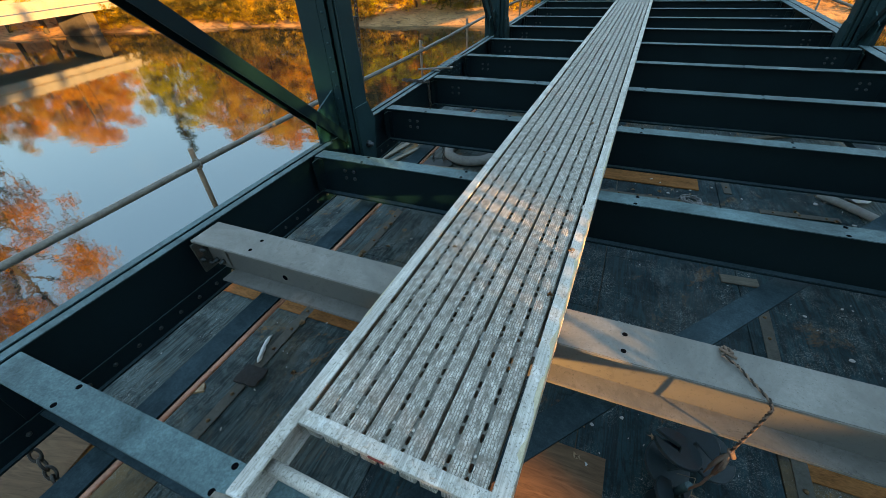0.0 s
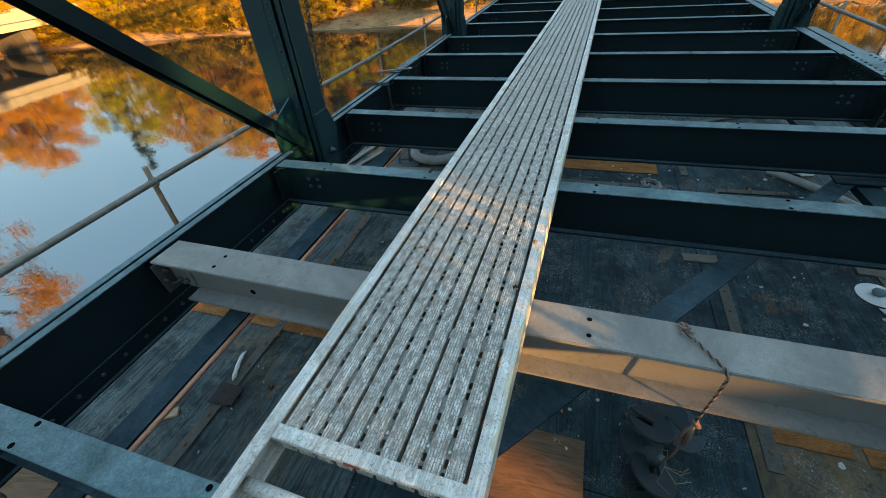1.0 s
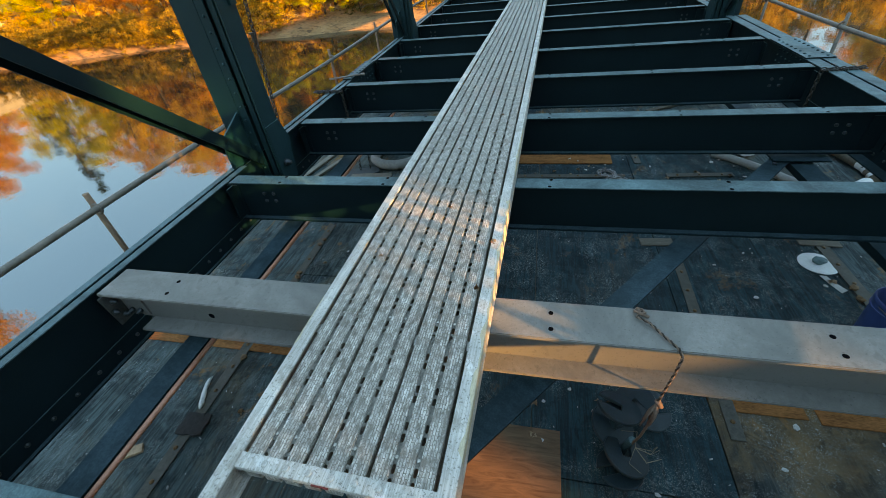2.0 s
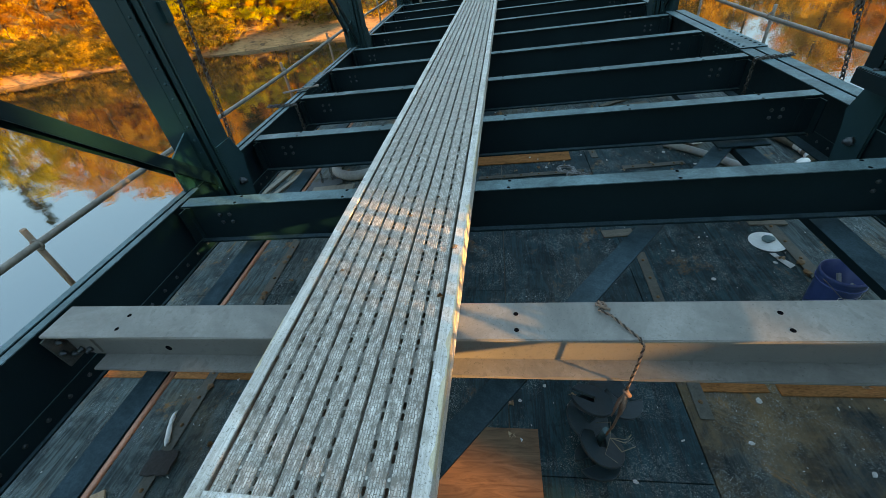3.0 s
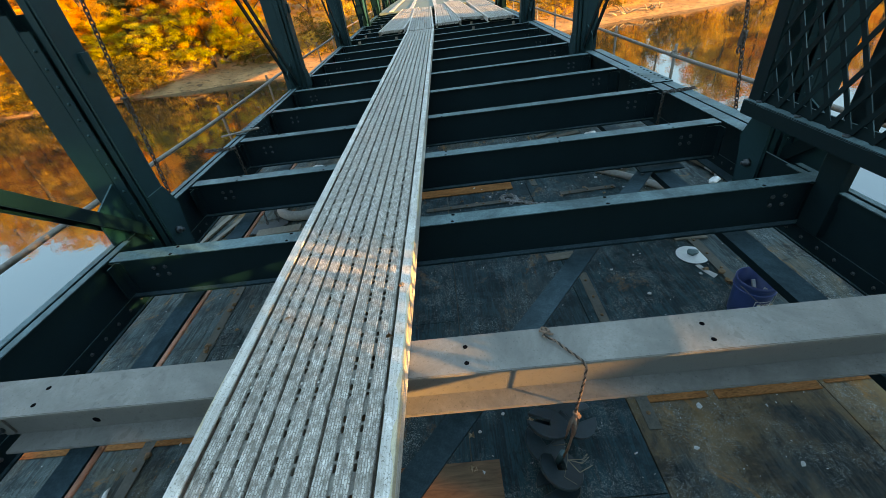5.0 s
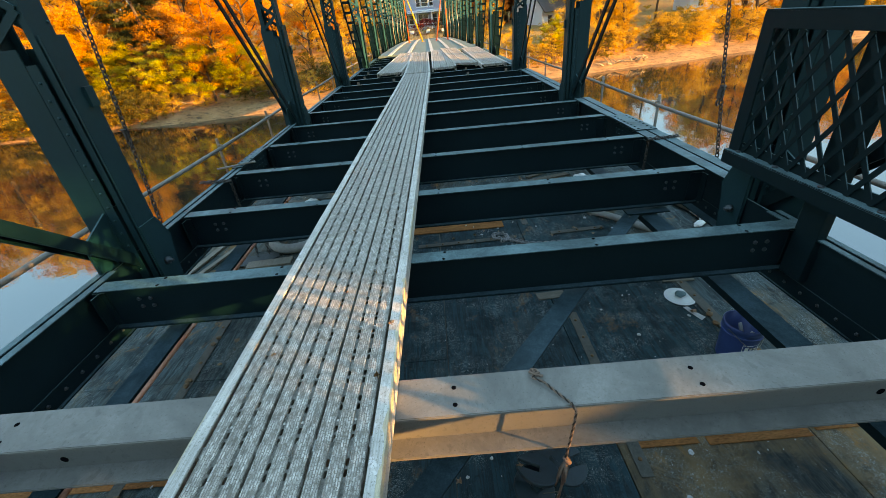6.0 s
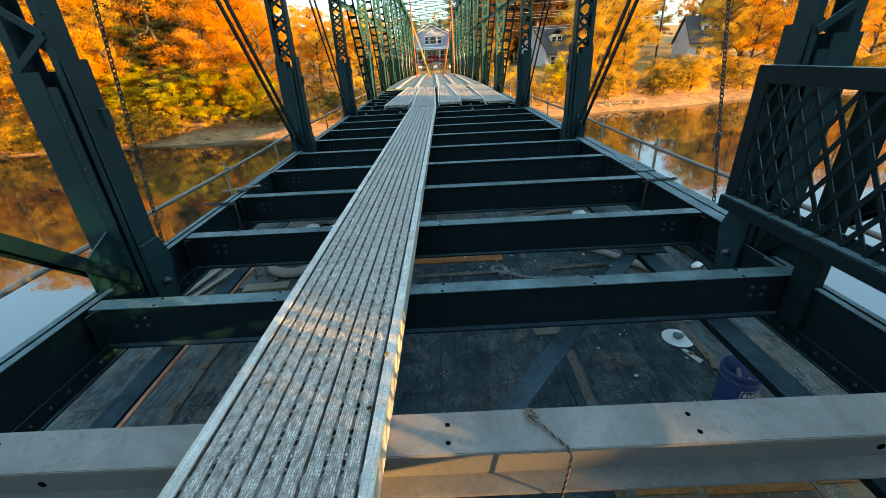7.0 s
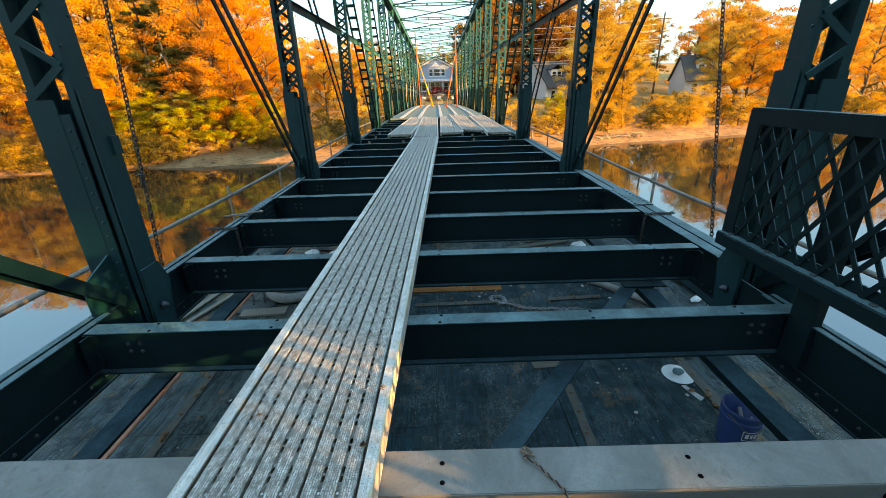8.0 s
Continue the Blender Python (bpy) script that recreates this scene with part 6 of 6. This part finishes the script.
for i in range(5):
    shade_tree(GAP + 3.42 + i * 2.5, 27 + 2 * (i % 2), 0.62, 1.5)
    shade_tree(GAP + 3.62 + i * 2.5, 34 + 2 * (i % 2), 0.66, 1.6)
    if i < 4:
        shade_tree(GAP - 3.79 - i * 2.4, 27 + 2 * (i % 2), 0.62, 1.5)
        shade_tree(GAP - 3.99 - i * 2.4, 34 + 2 * (i % 2), 0.66, 1.6)
# High crown added out of view to keep sun off the strut.
p = SH * 28 + SN * (GAP - 0.3)
KINDS["slim"].matrix_basis = pose(p.x, p.y, ground_z(p.x, p.y) - 0.05) @ Matrix.Diagonal((0.75, 0.75, 1.03, 1))
shade_tree(GAP + 3.73, 41, 0.6, 1.7)
shade_tree(GAP - 3.73, 41, 0.6, 1.7)
for i in range(22):
    x = -63 + i * 1.55 + r3.uniform(-0.4, 0.4)
    plant(r3.choice(("shrub", "shrub", "goldshrub")), x, far_shore(x) + r3.uniform(1.0, 2.6), r3.uniform(0.7, 1.2))
for i in range(9):
    x = -70 - i * 4.6
    plant(("orange", "gold", "amber")[i % 3], x, far_shore(x) + 1.5 + (i % 2), 0.85)
plant("amber", -47, 8.0, 1.25, 1.45)
plant("rust", -44, 2.0, 1.3, 1.4)
plant("amber", -51, 3.5, 1.3, 1.4)


# driftwood on the beach
def driftwood(x, y, size, seed):
    r = random.Random(seed)
    bm = B()
    z = ground_z(x, y)
    for i in range(9):
        a = r.uniform(0, 6.28)
        l = size * r.uniform(0.4, 1.2)
        p = Vector((r.uniform(-0.6, 0.6) * size, r.uniform(-0.3, 0.3) * size, 0.05))
        q = p + Vector((math.cos(a) * l, math.sin(a) * l * 0.5, r.uniform(0.05, 0.7) * size * 0.6))
        tube(bm, (p, p.lerp(q, 0.5) + Vector((0, 0, 0.1 * size)), q), (0.09, 0.06, 0.015), 6)
    solid("driftwood", bm, DRIFT, "tangle of bleached driftwood branches on the beach", "driftwood", pose(x, y, z), group="driftwood")


for x, d, size, seed in ((-30, 4.5, 2.0, 1), (-37, 4.5, 1.6, 2), (-19.5, 5.0, 2.2, 3), (23, 1.5, 2.4, 4), (27, 1.6, 2.0, 5), (18, 2.0, 2.0, 6), (-44, 4, 2.2, 7), (-24, 5, 1.6, 8)):
    driftwood(x, far_shore(x) + d, size, seed)


# ---- houses ----
def window(parent, x, z, w, h, y, mull=True):
    wn_ = part("window", box(B(), x - w / 2 - 0.1, x + w / 2 + 0.1, y - 0.06, y, z - 0.1, z + h + 0.12), TRIM, parent, "white framed sash window")
    for j in range(2):
        part("pane", box(B(), x - w / 2, x + w / 2, y - 0.075, y - 0.061, z + j * h / 2 + 0.03, z + (j + 1) * h / 2 - 0.03), GLASS, wn_)
    part("sill", box(B(), x - w / 2 - 0.14, x + w / 2 + 0.14, y - 0.14, y - 0.0605, z - 0.16, z - 0.1005), TRIM, wn_)


def gable_house(m, w=12.8, d=11.0, eave=6.2, peak=10.2):
    t = thing("house", "pale two-storey gabled house facing the bridge end", "house", m)
    bm = plate(B(), ((-w / 2, 0), (w / 2, 0), (w / 2, eave), (0, peak), (-w / 2, eave)), "y", 0, d)
    part("wall", bm, SIDING_SHADED, t)
    for s in (-1, 1):
        n = Vector((s * (peak - eave), 0, w / 2)).normalized()
        p, q = Vector((s * (w / 2 + 0.5), d / 2, eave - 0.35)), Vector((0, d / 2, peak + 0.02))
        part("roof", bar(B(), p + n * 0.1, q + n * 0.1, 0.18, d + 0.8, (n.x, 0, n.z)), ROOF, t)
        part("bargeboard", bar(B(), (s * (w / 2 + 0.45), -0.2, eave - 0.42), (0, -0.2, peak - 0.1), 0.3, 0.1, (n.x, 0, n.z)), TRIM, t)
    part("band", box(B(), -w / 2 - 0.02, w / 2 + 0.02, -0.12, -0.002, 4.95, 5.15), TRIM, t)
    for x in (-1.0, 0.3, 1.6):
        window(t, x, 5.75, 1.2 if x == 0.3 else 0.7, 1.35, 0)
    for x in (-3.6, -2.6, -0.7, 0.4, 2.2, 3.2):
        window(t, x, 2.8, 0.8, 1.6, 0)
    bm = plate(B(), ((-0.8, 7.75), (0.8, 7.75), (0, 8.6)), "y", -0.05, -0.003)
    part("gable_vent", bm, TRIM, t)
    part("chimney", box(B(), 1.6, 2.3, 5.0, 5.8, 7.8, 10.6), BRICKRED, t)
    part("porch", box(B(), -w / 2, w / 2, -2.0, -0.13, 4.65, 4.88), TRIM, t)
    for x in (-4.4, -1.6, 1.5, 4.4):
        part("porch_post", box(B(), x - 0.1, x + 0.1, -1.9, -1.7, 0, 4.65), TRIM, t)
    return t


gable_house(pose(-0.1, 93, -2.0), 9.4, 11.0, 7.2, 9.4)


def dormer_house(m, lab):
    t = thing("house", lab, "house", m)
    part("wall", box(B(), -4.5, 4.5, 0, 8, 0, 3.1), WHITESIDING, t)
    part("gable", plate(B(), ((0, 3.1), (8, 3.1), (4, 7.4)), "x", -4.4, 4.4), WHITESIDING, t)
    for a, b in (((-0.9, 2.7), (4, 7.6)), ((8.5, 2.8), (4, 7.6))):
        n = Vector((0, -(b[1] - a[1]), b[0] - a[0])).normalized()
        n = n if n.z > 0 else -n
        part("roof", bar(B(), Vector((0, *a)) + n * 0.1, Vector((0, *b)) + n * 0.1, 0.18, 9.6, tuple(n)), ROOF, t)
    dm = part("dormer", box(B(), -2.3, 0.7, 1.2, 4, 4.2, 6.2), WHITESIDING, t)
    for s in (-1, 1):
        part("dormer_roof", bar(B(), (-0.8 + s * 1.75, 2.4, 6.15), (-0.8, 2.4, 7.05), 0.14, 3.0, (s * 0.5, 0, 1)), ROOF, dm)
    for x in (-1.5, -0.1):
        window(t, x, 4.6, 0.9, 1.2, 1.2)
    for x in (-2.6, -0.6):
        window(t, x, 0.8, 0.9, 1.5, 0)
    part("porch_floor", box(B(), 0.8, 5.6, -2.2, -0.01, -0.3, 0.1), TRIM, t)
    for x in (1.0, 2.5, 4.0, 5.4):
        part("porch_post", box(B(), x - 0.09, x + 0.09, -2.1, -1.92, 0.1, 2.6), TRIM, t)
    part("porch_roof", box(B(), 0.6, 5.8, -2.4, -0.01, 2.6, 2.85), ROOF, t)
    part("porch_rail", box(B(), 1.1, 5.3, -2.05, -1.98, 0.7, 0.8), TRIM, t)
    part("chimney", box(B(), -3.4, -2.8, 4, 4.6, 6, 8.6), BRICKRED, t)
    return t


dormer_house(pose(54.0, 84, -1.4, 0, 0, -8), "white cottage with a dark dormer roof and porch among trees")
dormer_house(pose(25.0, 84, -2.0, 0, 0, 30), "white side-gabled house half hidden behind the truss")

for x, y, key, sc in ((0.2, 84, "red", 1.0), (4.8, 84, "green", 1.0)):
    sh = copy_thing(KINDS["shrub"], pose(0, 0, 0))
    sh.matrix_basis = pose(x, y, -1.4, 0, 0, 40) @ Matrix.Diagonal((1.7, 1.2, 0.9, 1))
    for c in sh.children:
        if c.name.startswith("crown"):
            c.data = c.data.copy()
            c.data.materials[0] = L_RED if key == "red" else L_PINE
    sh["label"] = "rounded dark red shrub before the house" if key == "red" else "dark clipped shrub before the house"

# far road, fence and gate
solid("road", box(B(), -3.2, 3.2, 70.5, 86, -2.4, -1.35), ASPHALT, "asphalt approach road beyond the bridge", "road", kind="structure")


def fence_panel(x):
    t = thing("fence_panel", "temporary mesh fence panel closing the far end", "fence", group="fence panels")
    part("frame_top", box(B(), -1.1, 1.1, -0.02, 0.02, 1.46, 1.5), PALEWOOD, t)
    part("frame_bottom", box(B(), -1.1, 1.1, -0.02, 0.02, 0.1, 0.14), PALEWOOD, t)
    for px in (-1.1, 0, 1.1):
        part("post", box(B(), px - 0.02, px + 0.02, -0.025, 0.025, 0.0, 1.55), PALEWOOD, t)
    for i in range(14):
        part("mesh_wire", box(B(), -1.03 + i * 0.158, -1.005 + i * 0.158, -0.006, 0.006, 0.14, 1.46), PALEWOOD, t)
    for i in range(8):
        part("mesh_wire", box(B(), -1.08, 1.08, 0.0065, 0.016, 0.26 + i * 0.15, 0.28 + i * 0.15), PALEWOOD, t)
    part("sign", box(B(), -0.3, 0.3, -0.035, -0.028, 0.8, 1.2), TRIM, t, "small white notice board")
    t.matrix_basis = pose(x, 65, -1.0)
    return t


for x in (-2.0, 0.3, 2.6):
    fence_panel(x)

# orange raking props at the far portal
for p, q, m, lab in (
    ((-1.55, 38.4, 0.1), (-1.75, 38.4, 6.4), ORANGE, "tall red-orange steel prop at the far portal"), ((-0.35, 38.4, 0.1), (-1.7, 38.6, 4.4), YELLOW, "yellow-orange raking steel prop at the portal"),
    ((1.85, 38.4, 0.1), (1.75, 38.4, 6.4), ORANGE, "tall red-orange steel prop at the far portal"), ((0.85, 38.4, 0.1), (1.7, 38.6, 4.4), ORANGE, "red-orange raking steel prop at the portal"),
):
    t = thing("raking_prop", lab, "prop", group="raking props")
    part("tube", sag(tube(B(), (p, q), 0.05, 10)), m, t)
    part("base_plate", box(B(), p[0] - 0.15, p[0] + 0.15, p[1] - 0.15, p[1] + 0.15, 0.132 + dip(38.4), 0.145 + dip(38.4)), m, t)

# utility pole and wires beyond the river
t = thing("utility_pole", "weathered wooden utility pole with crossarms", "utility pole")
part("pole", tube(B(), ((38, 74, -2), (38, 74, 12)), (0.17, 0.12), 10), BARK, t)
for z in (9.2, 11.0):
    part("crossarm", box(B(), 36.8, 39.2, 73.93, 74.07, z, z + 0.14), BARK, t)
for z, dx in ((11.2, -1.1), (11.2, 1.1), (10.3, -1.1), (9.4, -1.1), (9.4, 1.1), (8.1, 0.2), (7.7, 0), (7.3, 0), (5.9, 0), (5.5, 0.2)):
    pts = [(38 + dx + (-42 - dx) * f, 74 + 8 * f, z - 0.8 * math.sin(math.pi * f) + 0.3 * f) for f in np.linspace(0, 1, 12)]
    solid("utility_wire", tube(B(), pts, 0.024, 5), WIRE_SUNLIT, "slack overhead utility wire painted pale for the sun on it", "wire", group="utility wires")


# ---- neighbouring concrete bridge upstream ----
t = thing("concrete_bridge", "pale concrete road bridge crossing the river upstream", "bridge")
A, C = Vector((-66, 42, -3.05)), Vector((-58, -40, -3.05))
d = (C - A).normalized()
side = Vector((d.y, -d.x, 0)).normalized()
part("deck", bar(B(), A - d * 14, C, 7.0, 0.7, side), CONCRETE, t)
for e in (-3.4, 3.4):
    part("parapet", bar(B(), A - d * 14 + side * e + Vector((0, 0, 0.9)), C + side * e + Vector((0, 0, 0.9)), 0.3, 0.9, side), CONCRETE, t)
for f in (0.1, 0.45, 0.8):
    p = A.lerp(C, f)
    part("pier", bar(B(), (p.x, p.y, -8), (p.x, p.y, -3.45), 5.0, 1.3, side), PIER_SHADE, t)


# pale zigzag bracing rods beside the far trusses
for sx in (-1, 1):
    for y in (33, 38.3, 43.6, 49):
        t = thing("cross_brace", "pale painted zigzag brace between far truss posts", "brace", group="far cross braces")
        zs = (0.2, 1.1, 2.0, 2.9)
        for i in range(3):
            a, b = (0, 1.2) if i % 2 else (1.2, 0)
            part("rod", bar(B(), (sx * 2.45, y + a, zs[i] + dip(y)), (sx * 2.45, y + b, zs[i + 1] + dip(y)), 0.05, 0.05), PALEWOOD, t)
